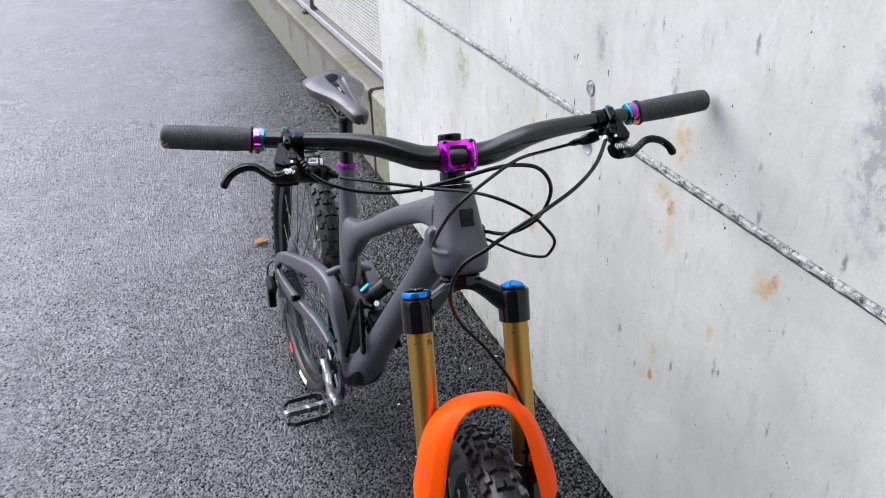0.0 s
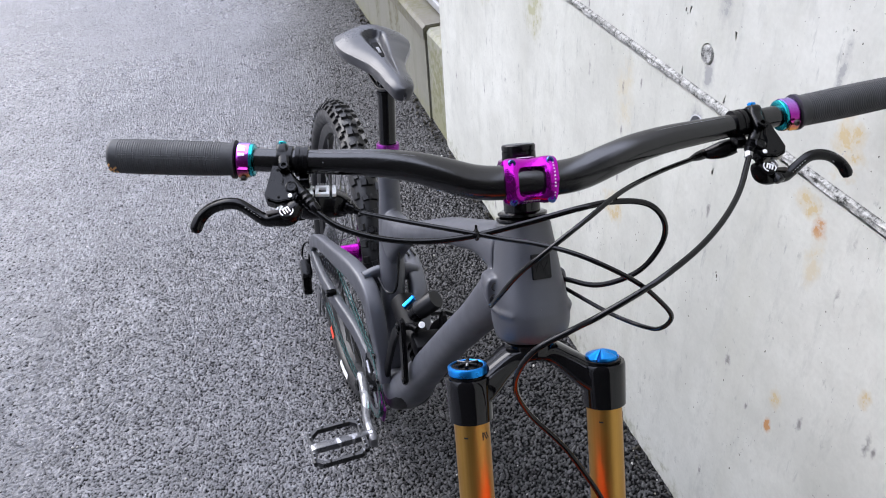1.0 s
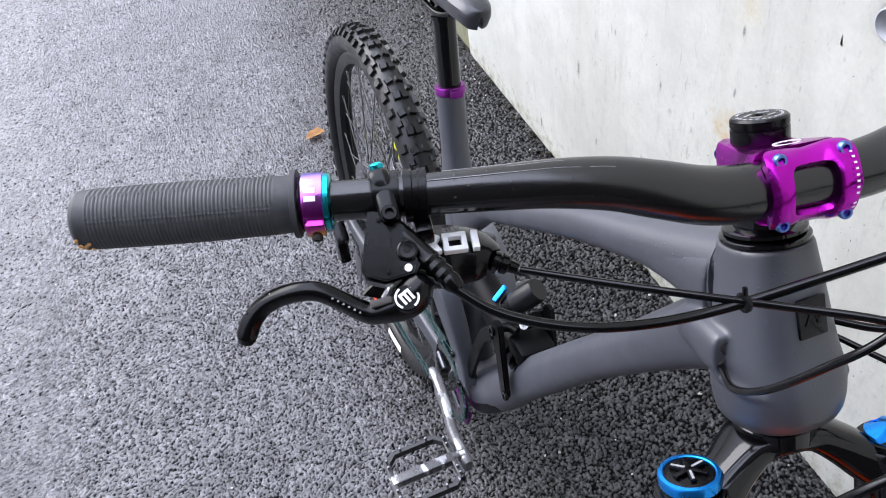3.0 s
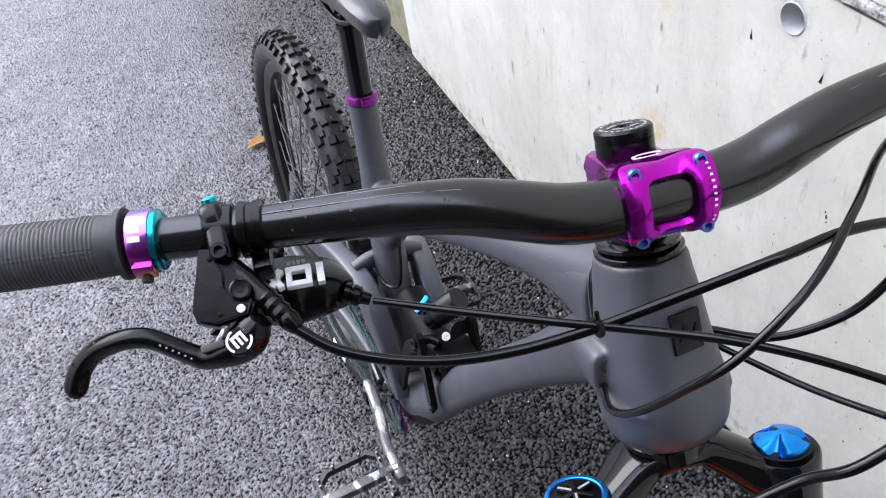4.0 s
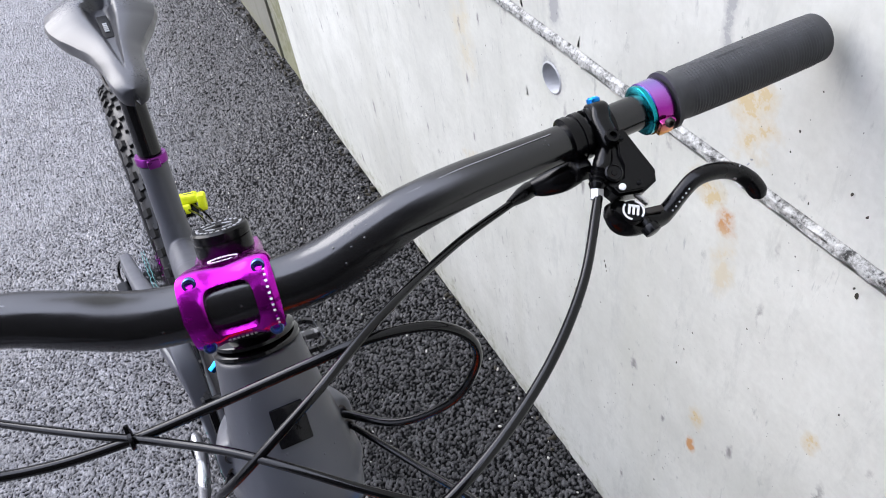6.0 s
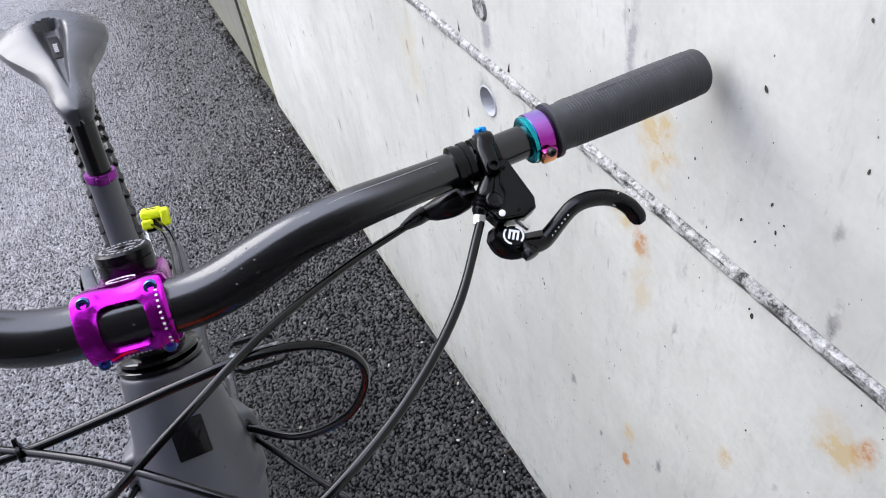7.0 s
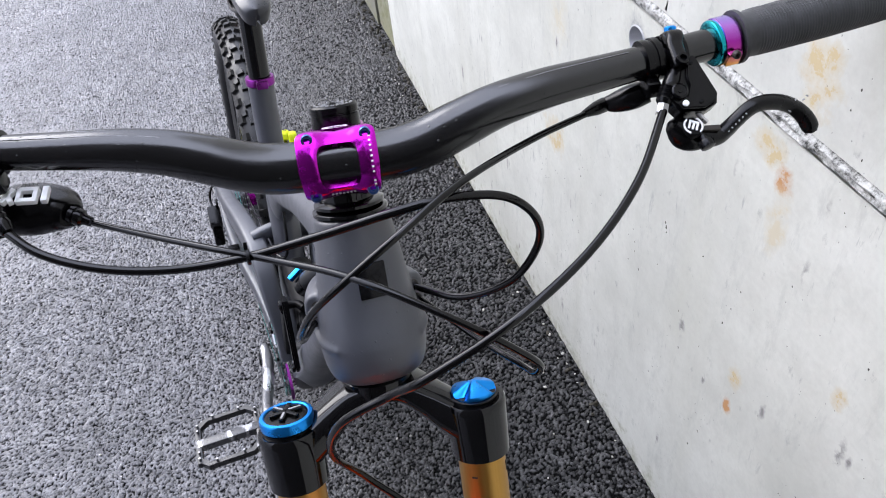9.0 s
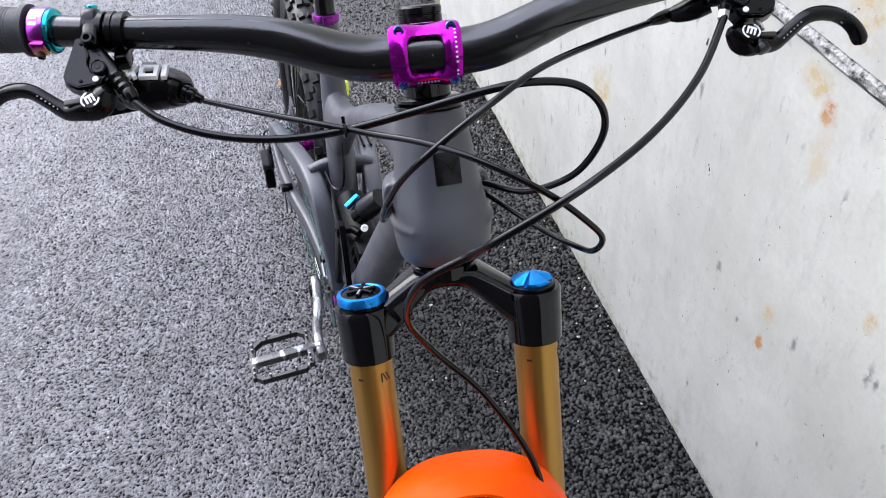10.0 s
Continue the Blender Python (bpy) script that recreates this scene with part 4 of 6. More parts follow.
def build_seat():
    up = Vector((0, 0.215, 0.977)).normalized()
    base = Vector((0, 0.567, 0.842))
    m = along(base, base + up)
    bm = B()
    lathe(bm, [(0.0195, 0.0005), (0.0205, 0.0015), (0.0205, 0.0105), (0.0195, 0.012), (0.0170, 0.012)], 32, m)
    box(bm, (0.016, 0.009, 0.011), m @ Matrix.Translation((0, 0.022, 0.0055)), 0.002)
    collar = bpart("seat_clamp", bm, DULL_PURPLE, "purple anodised seat clamp")
    bm = B()
    for k in range(5):
        box(bm, (0.0022, 0.0006, 0.0045), m @ pose(0, 0, 0, 0, 0, -30 + 11 * k) @ Matrix.Translation((0, -0.0206, 0.0055)))
    bpart("clamp_marks", bm, WHITE, "", collar)
    bm = B()
    # dark block standing proud, for the shade in the clamp's slot and hole
    box(bm, (0.0025, 0.003, 0.014), m @ Matrix.Translation((0.004, -0.0205, -0.006)), 0.0008)
    lathe(bm, [(0.003, 0), (0.003, 0.002), (0.001, 0.002)], 12, m @ Matrix.Translation((0.004, -0.0195, -0.014)) @ pose(0, 0, 0, 90))
    bpart("clamp_slot", bm, INK, "", collar)
    bm = B()
    lathe(bm, [(0.0152, 0.012), (0.0152, 0.098), (0.018, 0.099), (0.018, 0.104), (0.0165, 0.105), (0.0165, 0.108), (0.0182, 0.109), (0.0182, 0.117), (0.0165, 0.119), (0.015, 0.128)], 32, m)
    post = bpart("seatpost", bm, GLOSS, "black dropper seatpost with ringed head")
    bm = B()
    box(bm, (0.034, 0.046, 0.014), m @ Matrix.Translation((0, 0.003, 0.131)), 0.004)
    box(bm, (0.040, 0.018, 0.010), m @ Matrix.Translation((0, 0.003, 0.142)), 0.003)
    bpart("saddle_clamp", bm, SATIN, parent=post)
    bm = B()
    lathe(bm, [(0.004, 0), (0.004, 0.006), (0.002, 0.007)], 14, m @ Matrix.Translation((0, -0.022, 0.128)) @ pose(0, 0, 0, 60))
    box(bm, (0.018, 0.006, 0.004), m @ Matrix.Translation((0, -0.020, 0.136)), 0.001)
    bpart("clamp_bolt", bm, PURPLE, "purple clamp bolt", post)
    # saddle
    bm = B()
    nv, nu = 48, 61
    y0, y1 = 0.475, 0.722
    keys = [(0.0, 0.003), (0.006, 0.0085), (0.016, 0.0128), (0.035, 0.0165), (0.07, 0.0195), (0.15, 0.0225), (0.3, 0.0245), (0.45, 0.031), (0.58, 0.044), (0.7, 0.058), (0.8, 0.0665), (0.88, 0.069), (0.94, 0.064), (0.98, 0.052), (1.0, 0.036)]
    kv, kw = [k[0] for k in keys], [k[1] for k in keys]
    grid = []
    for i in range(nv + 1):
        v = i / nv
        v = 0.5 - 0.5 * math.cos(math.pi * v)
        y = y0 + (y1 - y0) * v
        w = float(np.interp(v, kv, kw))
        mid = 1.003 + 0.004 * v - 0.006 * (max(0, 0.12 - v) / 0.12) ** 2 + 0.006 * max(0, v - 0.75) / 0.25
        half = float(np.interp(v, [0.15, 0.3, 0.5, 0.8, 0.88, 0.93], [0.0, 0.003, 0.006, 0.0125, 0.0135, 0.0]))
        row = []
        for j in range(nu):
            u = -1 + 2 * j / (nu - 1)
            u = math.copysign(abs(u) ** 0.9, u)
            x = w * u
            drop = (0.007 + 0.013 * v) * abs(u) ** 2.6 + (0.006 if abs(u) > 0.97 or i == 0 else 0)
            dent = 0.0
            if half > 0.0005:
                q = abs(x) / half
                e = min(1.0, max(0.0, (1.7 - q) / 1.2))
                dent = 0.014 * min(1.0, half / 0.008) * e * e * (3 - 2 * e)
            row.append(bm.verts.new((x, y + (0.012 * abs(u) ** 2 if v > 0.9 else 0), mid - drop - dent)))
        grid.append(row)
    for a, b in zip(grid, grid[1:]):
        for j in range(nu - 1):
            bm.faces.new((a[j], a[j + 1], b[j + 1], b[j]))
    rim = [r[0] for r in grid] + grid[-1][1:-1] + [r[-1] for r in grid[::-1]] + grid[0][1:-1][::-1]
    low = [bm.verts.new((v.co.x * 0.9, 0.585 + (v.co.y - 0.585) * 0.965, v.co.z - 0.010)) for v in rim]
    for j in range(len(rim)):
        k = (j + 1) % len(rim)
        bm.faces.new((rim[j], rim[k], low[k], low[j]))
    bm.faces.new(low)
    saddle = bpart("saddle", bm, SADDLE, "grey-black padded saddle with a pressure channel")
    bm = B()
    box(bm, (0.013, 0.056, 0.003), Matrix.Translation((0, 0.650, 0.9930)) @ pose(0, 0, 0, 4), 0.001)
    bpart("channel_insert", bm, BLACK, "", saddle)
    bm = B()
    for k in range(5):
        box(bm, (0.0052, 0.0030, 0.0006), Matrix.Translation((0, 0.636 + 0.0046 * k, 0.9950 - 0.0004 + 0.00032 * k)) @ pose(0, 0, 0, 4, 0, 0))
    bpart("channel_print", bm, FADED, "", saddle)
    bm = B()
    for s in (-1, 1):
        sweep(bm, [(s * 0.010, 0.514, 0.986, 0.0035), (s * 0.016, 0.534, 0.971, 0.0035), (s * 0.022, 0.565, 0.962, 0.0035), (s * 0.022, 0.63, 0.963, 0.0035), (s * 0.027, 0.68, 0.975, 0.0035)], 10)
    bpart("saddle_rail", bm, SATIN, "", saddle)


def tooth_disc(bm, radius, teeth, thick, m, inner=0.5):
    k = teeth * 4
    outline = []
    for j in range(k):
        r = radius + (0.0022 if j % 4 in (1, 2) else -0.0022)
        outline.append((r * math.cos(2 * math.pi * j / k), r * math.sin(2 * math.pi * j / k)))
    low = [bm.verts.new(m @ Vector((x, y, -thick / 2))) for x, y in outline]
    top = [bm.verts.new(m @ Vector((x, y, thick / 2))) for x, y in outline]
    il = [bm.verts.new(m @ Vector((x * inner, y * inner, -thick / 2))) for x, y in outline]
    it = [bm.verts.new(m @ Vector((x * inner, y * inner, thick / 2))) for x, y in outline]
    for j in range(k):
        q = (j + 1) % k
        bm.faces.new((low[j], low[q], top[q], top[j]))
        bm.faces.new((il[j], il[q], low[q], low[j]))
        bm.faces.new((top[j], top[q], it[q], it[j]))
        bm.faces.new((it[j], it[q], il[q], il[j]))


def build_wheel(name, place, rear):
    """A wheel in its own metres: the axle along x, the tyre round it."""
    turn = pose(0, 0, 0, 0, 90, 0)
    R, r = 0.3385, 0.0285
    bm = B()
    lathe(bm, [(0.311, -0.016), (0.314, -0.0165), (0.318, -0.0150), (0.3165, -0.0125), (0.307, -0.0125), (0.2985, -0.008), (0.2955, 0.0), (0.2985, 0.008), (0.307, 0.0125), (0.3165, 0.0125), (0.318, 0.0150), (0.314, 0.0165), (0.311, 0.016), (0.295, 0.010), (0.2905, 0.0), (0.295, -0.010)], 96, turn, True)
    wheel = part(name, bm, RIM, bike, "wheel with a grey carbon rim and a knobbly tyre", matrix=place)
    bm = B()
    nu = 20
    prof = []
    for j in range(nu):
        w = 2 * math.pi * j / nu
        c, s = math.cos(w), math.sin(w)
        prof.append((R + r * c * (1.0 if c > 0 else 0.85), r * 1.03 * s))
    lathe(bm, prof, 120, turn, True)

    def knob(ang, phi, tall, wide, long_, skew=0.0):
        ca, sa = math.cos(ang), math.sin(ang)
        out, tang, side = Vector((0, ca, sa)), Vector((0, -sa, ca)), Vector((1, 0, 0))
        nrm = out * math.cos(phi) + side * math.sin(phi)
        acr = -out * math.sin(phi) + side * math.cos(phi)
        centre = out * R + nrm * (r - 0.0015)
        t2 = (tang * math.cos(skew) + acr * math.sin(skew)).normalized()
        a2 = nrm.cross(t2)
        quad = []
        for h_, k_ in ((0, 1.12), (tall + 0.0015, 0.88)):
            for u, v in ((-1, -1), (1, -1), (1, 1), (-1, 1)):
                quad.append(bm.verts.new(centre + nrm * h_ + a2 * (u * wide / 2 * k_) + t2 * (v * long_ / 2 * k_)))
        bm.faces.new(quad[4:])
        for j in range(4):
            bm.faces.new((quad[j], quad[(j + 1) % 4], quad[4 + (j + 1) % 4], quad[4 + j]))

    N = 68
    for k in range(N):
        a = 2 * math.pi * k / N
        half = math.pi / N
        if k % 2:
            for s in (-1, 1):
                knob(a, s * 0.20, 0.0048, 0.0115, 0.0150, s * 0.1)
        else:
            for s in (-1, 1):
                knob(a, s * 0.30, 0.0048, 0.0125, 0.0115, -s * 0.15)
        for s in (-1, 1):
            knob(a + half * (0.5 if s > 0 else -0.5), s * 0.92, 0.0056, 0.0125, 0.0165 if k % 2 else 0.0135)
            if k % 2 == 0:
                knob(a + half, s * 0.62, 0.0042, 0.0085, 0.0105)
    part("tyre", bm, TYRE, wheel, "black knobbly mountain bike tyre, damp")
    bm = B()
    flange = 0.029
    lathe(bm, [(0.012, -0.05), (0.014, -0.044), (0.019, -0.036), (flange, -0.033), (flange, -0.029), (0.020, -0.026), (0.0185, 0.0), (0.020, 0.026), (flange, 0.029), (flange, 0.033), (0.019, 0.036), (0.014, 0.046), (0.012, 0.05)], 40, turn)
    part("hub", bm, PURPLE, wheel, "purple anodised hub")
    spoke = None
    for k in range(32):
        s = 1 if k % 2 else -1
        a = 2 * math.pi * k / 32
        lean = 0.95 if (k // 2) % 2 else -0.95
        p = Vector((s * 0.031, 0.027 * math.cos(a + lean), 0.027 * math.sin(a + lean)))
        q = Vector((s * 0.003, 0.2935 * math.cos(a), 0.2935 * math.sin(a)))
        m = along(p, q)
        if spoke is None:
            bm = B()
            ln = (q - p).length
            lathe(bm, [(0.0011, 0), (0.0011, ln - 0.016), (0.0019, ln - 0.015), (0.0019, ln)], 6)
            spoke = part("spoke", bm, STEEL, wheel, matrix=m)
        else:
            o = new("spoke", spoke.data)
            o.parent, o.matrix_basis = wheel, m
    bm = B()
    disc = Matrix.Translation((0.042, 0, 0)) @ turn
    k = 72
    ring = []
    for r0 in (0.1, 0.082):
        for z in (-0.0009, 0.0009):
            ring.append([bm.verts.new(disc @ Vector(((r0 + (0.002 * math.sin(9 * 2 * math.pi * j / k) if r0 > 0.09 else 0)) * math.cos(2 * math.pi * j / k), (r0 + (0.002 * math.sin(9 * 2 * math.pi * j / k) if r0 > 0.09 else 0)) * math.sin(2 * math.pi * j / k), z))) for j in range(k)])
    for a, b in ((0, 1), (1, 3), (3, 2), (2, 0)):
        for j in range(k):
            bm.faces.new((ring[a][j], ring[a][(j + 1) % k], ring[b][(j + 1) % k], ring[b][j]))
    for j in range(6):
        a = 2 * math.pi * j / 6
        rod(bm, disc @ Vector((0.02 * math.cos(a + 0.6), 0.02 * math.sin(a + 0.6), 0)), disc @ Vector((0.084 * math.cos(a), 0.084 * math.sin(a), 0)), 0.0022, 6)
    part("brake_disc", bm, SILVER, wheel, "steel brake disc")
    if rear:
        bm = B()
        radii = (0.102, 0.085, 0.073, 0.065, 0.057, 0.049, 0.043, 0.037, 0.032, 0.028, 0.024, 0.021)
        for j, rad in enumerate(radii):
            tooth_disc(bm, rad, int(rad / 0.00202), 0.0016, Matrix.Translation((-0.0335 - 0.0037 * j, 0, 0)) @ turn, 0.72 if j < 9 else 0.4)
        lathe(bm, [(0.022, -0.078), (0.022, -0.034)], 20, turn)
        part("cassette", bm, STEEL, wheel, "steel cassette of twelve sprockets")
        # printed patch on the sidewall
        bm = B()
        pieces = [(WHITE, 0.0, 0.27), (RED, 0.55, 0.12)]
        for mat_, start, span in pieces:
            bm = B()
            a0 = math.radians(248) + start
            k = 10
            for i in range(k):
                a, b = a0 + span * i / k, a0 + span * (i + 1) / k
                quad = []
                for ang, rr, xx in ((a, 0.3235, -0.0263), (b, 0.3235, -0.0263), (b, 0.3365, -0.0298), (a, 0.3365, -0.0298)):
                    quad.append(bm.verts.new((xx - 0.0008, rr * math.cos(ang), rr * math.sin(ang))))
                bm.faces.new(quad)
            part("tyre_print", bm, mat_, wheel, "printed patch on the tyre's side", True)
    return wheel


def build_stays():
    bm = B()
    # upper stay of the chain side, with the strut down to the lower link
    for s in (-1, 1):
        sweep(bm, [(s * 0.083, 0.925, 0.395, 0.008, 0.016), (s * 0.084, 0.895, 0.432, 0.008, 0.015), (s * 0.081, 0.83, 0.475, 0.0105, 0.016), (s * 0.072, 0.70, 0.530, 0.0125, 0.0185), (s * 0.058, 0.58, 0.572, 0.0145, 0.021), (s * 0.047, 0.50, 0.575, 0.016, 0.024), (s * 0.043, 0.455, 0.535, 0.0155, 0.024), (s * 0.040, 0.425, 0.485, 0.012, 0.020), (s * 0.040, 0.40, 0.44, 0.011, 0.016)], 24, power=5.5)
    stay = bpart("swingarm", bm, GREY, "grey carbon rear swingarm")
    bm = B()
    sweep(bm, [(-0.052, 0.525, 0.592, 0.010, 0.016), (-0.02, 0.53, 0.597, 0.010, 0.018), (0.02, 0.53, 0.597, 0.010, 0.018), (0.052, 0.525, 0.592, 0.010, 0.016)], 14, (0, 1, 0), power=3)
    bpart("stay_bridge", bm, GREY, "", stay)
    bm = B()
    for s in (-1, 1):
        sweep(bm, [(s * 0.083, 0.928, 0.392, 0.007, 0.014), (s * 0.083, 0.88, 0.384, 0.0075, 0.015), (s * 0.080, 0.78, 0.397, 0.0085, 0.0165), (s * 0.071, 0.68, 0.412, 0.009, 0.017), (s * 0.054, 0.58, 0.418, 0.010, 0.018), (s * 0.043, 0.50, 0.412, 0.011, 0.018)], 20, power=5)
    bpart("chainstay", bm, GREY, "", stay)
    bm = B()
    for s in (-1, 1):
        bolt(bm, (s * 0.093, 0.917, 0.372), (s * 0.2, 0.917, 0.372), 0.009, 0.004)
    rod(bm, (-0.09, 0.917, 0.372), (0.09, 0.917, 0.372), 0.006)
    bpart("axle", bm, SATIN, "", stay)
    bm = B()
    rod(bm, (-0.0935, 0.70, 0.428), (-0.072, 0.70, 0.428), 0.0085)
    bolt(bm, (-0.0535, 0.425, 0.485), (-0.2, 0.425, 0.485), 0.005, 0.004)
    bolt(bm, (-0.0525, 0.402, 0.442), (-0.2, 0.402, 0.442), 0.005, 0.004)
    bpart("pivot_bolt", bm, SATIN, "", stay)


def build_shock():
    bm = B()
    rod(bm, (0, 0.272, 0.580), (0, 0.44, 0.598), 0.023, 24)
    for y in (0.29, 0.305, 0.32):
        lathe(bm, [(0.022, -0.002), (0.025, -0.001), (0.025, 0.001), (0.022, 0.002)], 24, along((0, y, 0.590 + (y - 0.272) * 0.131), (0, y + 0.17, 0.590 + (y - 0.272) * 0.131 + 0.022)))
    shock = bpart("rear_shock", bm, BLACK, "black rear shock with grey reservoir and blue lever")
    bm = B()
    lathe(bm, [(0.0150, 0), (0.0168, 0.002), (0.0168, 0.040), (0.0150, 0.043)], 28, along((0.004, 0.352, 0.646), (0.034, 0.332, 0.690)))
    bpart("reservoir", bm, RIM, "dark grey shock reservoir", shock)
    bm = B()
    lathe(bm, [(0.0145, -0.016), (0.0155, -0.010), (0.0155, 0.0)], 24, along((0.004, 0.352, 0.646), (0.034, 0.332, 0.690)))
    bpart("reservoir_end", bm, SATIN, "", shock)
    bm = B()
    box(bm, (0.026, 0.007, 0.009), Matrix.Translation((-0.010, 0.370, 0.652)) @ pose(0, 0, 0, 0, -25, 25), 0.002)
    bpart("lockout_lever", bm, BLUE, "blue lock-out lever", shock)
    for s in (-1, 1):
        bm = B()
        plate(bm, [(0.2775, 0.556), (0.281, 0.547), (0.289, 0.544), (0.296, 0.549), (0.3315, 0.644), (0.331, 0.653), (0.324, 0.6595), (0.315, 0.658), (0.310, 0.651)], 0.008, Matrix.Translation((s * 0.036, 0, 0)) @ Matrix(((0, 0, 1, 0), (1, 0, 0, 0), (0, 1, 0, 0), (0, 0, 0, 1))), 0.002)
        link_ = bpart("shock_link", bm, BLACK, "black suspension link")
        bm = B()
        bolt(bm, (s * 0.040, 0.326, 0.640), (s, 0.326, 0.640), 0.0075, 0.004)
        bolt(bm, (s * 0.040, 0.278, 0.562), (s, 0.278, 0.562), 0.0065, 0.004)
        bpart("link_bolt", bm, SATIN, "", link_)
        bm = B()
        sweep(bm, [(s * 0.038, 0.330, 0.630, 0.005, 0.009), (s * 0.036, 0.36, 0.59, 0.005, 0.010), (s * 0.036, 0.385, 0.52, 0.005, 0.010), (s * 0.037, 0.402, 0.452, 0.005, 0.009)], 12, power=3)
        bpart("link_arm", bm, BLACK, "", link_)
    bm = B()
    lathe(bm, [(0.0055, 0), (0.0055, 0.003), (0.0025, 0.0035), (0.002, 0.001)], 16, along((-0.004, 0.312, 0.649), (-0.03, 0.26, 0.70)))
    bpart("shock_bolt", bm, WHITE, "pale bolt head", shock)
    bm = B()
    sweep(bm, [(-0.012, 0.312, 0.640, 0.006), (-0.020, 0.325, 0.638, 0.006), (-0.034, 0.328, 0.636, 0.006)], 10)
    box(bm, (0.05, 0.04, 0.03), Matrix.Translation((0.004, 0.300, 0.615)), 0.006)
    bpart("shock_mount", bm, BLACK, "", shock)
    bm = B()
    sweep(bm, [(-0.030, 0.50, 0.612, 0.0022), (-0.022, 0.47, 0.60, 0.0022), (-0.010, 0.45, 0.62, 0.0022), (-0.006, 0.452, 0.70, 0.0022), (-0.004, 0.46, 0.725, 0.0022)], 8)
    bpart("brake_line", bm, HOUSING, "", shock)


def build_drive():
    turn = Matrix.Translation((-0.050, BB_Y, BB_Z)) @ pose(0, 0, 0, 0, 90, 0)
    tip = Vector((-0.088, 0.2935, 0.413))
    bm = B()
    sweep(bm, [(-0.070, BB_Y + 0.014, BB_Z, 0.009, 0.018), (-0.070, BB_Y - 0.01, BB_Z + 0.002, 0.0095, 0.017), (-0.076, 0.40, 0.394, 0.0085, 0.0145), (-0.086, 0.35, 0.402, 0.008, 0.013), (-0.089, 0.312, 0.409, 0.0085, 0.013), (-0.089, 0.288, 0.414, 0.0085, 0.012)], 18, power=3.2, dome=True)
    crank = bpart("crank_arm", bm, CRANK, "black crank arm rubbed bright by shoes")
    bm = B()
    bolt(bm, (-0.079, BB_Y, BB_Z), (-0.2, BB_Y, BB_Z), 0.011, 0.004)
    bpart("crank_bolt", bm, SATIN, "", crank)
    bm = B()
    sweep(bm, [(0.070, BB_Y - 0.014, BB_Z, 0.009, 0.018), (0.070, BB_Y + 0.02, BB_Z - 0.003, 0.0095, 0.017), (0.080, 0.52, 0.375, 0.0085, 0.0145), (0.089, 0.59, 0.360, 0.0085, 0.013), (0.089, 0.622, 0.354, 0.0085, 0.012)], 18, power=3.2, dome=True)
    bpart("crank_arm", bm, CRANK, "black crank arm rubbed bright by shoes")
    bm = B()
    tooth_disc(bm, 0.0655, 32, 0.003, turn, 0.78)
    for j in range(4):
        a = 2 * math.pi * j / 4 + 0.4
        rod(bm, turn @ Vector((0.02 * math.cos(a), 0.02 * math.sin(a), 0)), turn @ Vector((0.054 * math.cos(a), 0.054 * math.sin(a), 0)), 0.004, 8)
    bpart("chainring", bm, STEEL, "steel chainring")
    bm = B()
    plate(bm, [(0.385, 0.375), (0.395, 0.335), (0.425, 0.322), (0.455, 0.345), (0.440, 0.378)], 0.005, Matrix.Translation((-0.041, 0.0, 0)) @ Matrix(((0, 0, 1, 0), (1, 0, 0, 0), (0, 1, 0, 0), (0, 0, 0, 1))), 0.001)
    bpart("chain_guide", bm, DULL_PURPLE, "purple chain guide")
    # chain: upper run, chainring, lower run
    bm = B()
    loop = []
    sprocket = 0.049
    top_a = (REAR[1], REAR[2] + sprocket)
    top_b = (BB_Y, BB_Z + 0.0655)
    n_up = 36
    for k in range(n_up):
        u = k / n_up
        loop.append((-0.052 + 0.004 * u, top_a[0] + (top_b[0] - top_a[0]) * u, top_a[1] + (top_b[1] - top_a[1]) * u))
    for k in range(17):
        a = math.pi / 2 + math.pi * k / 16
        loop.append((-0.048, BB_Y + 0.0655 * math.cos(a), BB_Z + 0.0655 * math.sin(a)))
    low_a, low_b = (BB_Y, BB_Z - 0.0655), (0.895, 0.235)
    for k in range(1, 36):
        u = k / 35
        loop.append((-0.048 - 0.010 * u, low_a[0] + (low_b[0] - low_a[0]) * u, low_a[1] + (low_b[1] - low_a[1]) * u - 0.02 * math.sin(math.pi * u)))
    for j, (p, q) in enumerate(zip(loop, loop[1:])):
        m = along(p, q)
        ln = (Vector(q) - Vector(p)).length
        for s in (-1, 1):
            off = (0.0033 if j % 2 else 0.0024) * s
            box(bm, (0.0009, 0.0075, ln * 1.15), Matrix.Translation((off, 0, 0)) @ m @ Matrix.Translation((0, 0, ln / 2)))
    bpart("chain", bm, CHAIN, "dark steel chain with a teal tint")
    # derailleur
    bm = B()
    box(bm, (0.026, 0.045, 0.03), Matrix.Translation((-0.105, 0.905, 0.345)) @ pose(0, 0, 0, 25), 0.006)
    box(bm, (0.022, 0.032, 0.05), Matrix.Translation((-0.105, 0.90, 0.305)) @ pose(0, 0, 0, -20), 0.006)
    mech = bpart("rear_derailleur", bm, SATIN, "black rear derailleur")
    bm = B()
    plate(bm, [(0.86, 0.30), (0.90, 0.305), (0.915, 0.22), (0.89, 0.20)], 0.003, Matrix.Translation((-0.078, 0, 0)) @ Matrix(((0, 0, 1, 0), (1, 0, 0, 0), (0, 1, 0, 0), (0, 0, 0, 1))))
    for y, z in ((0.885, 0.285), (0.90, 0.222)):
        tooth_disc(bm, 0.022, 14, 0.003, Matrix.Translation((-0.068, y, z)) @ pose(0, 0, 0, 0, 90, 0), 0.3)
    bpart("cage", bm, STEEL, "", mech)
    bm = B()
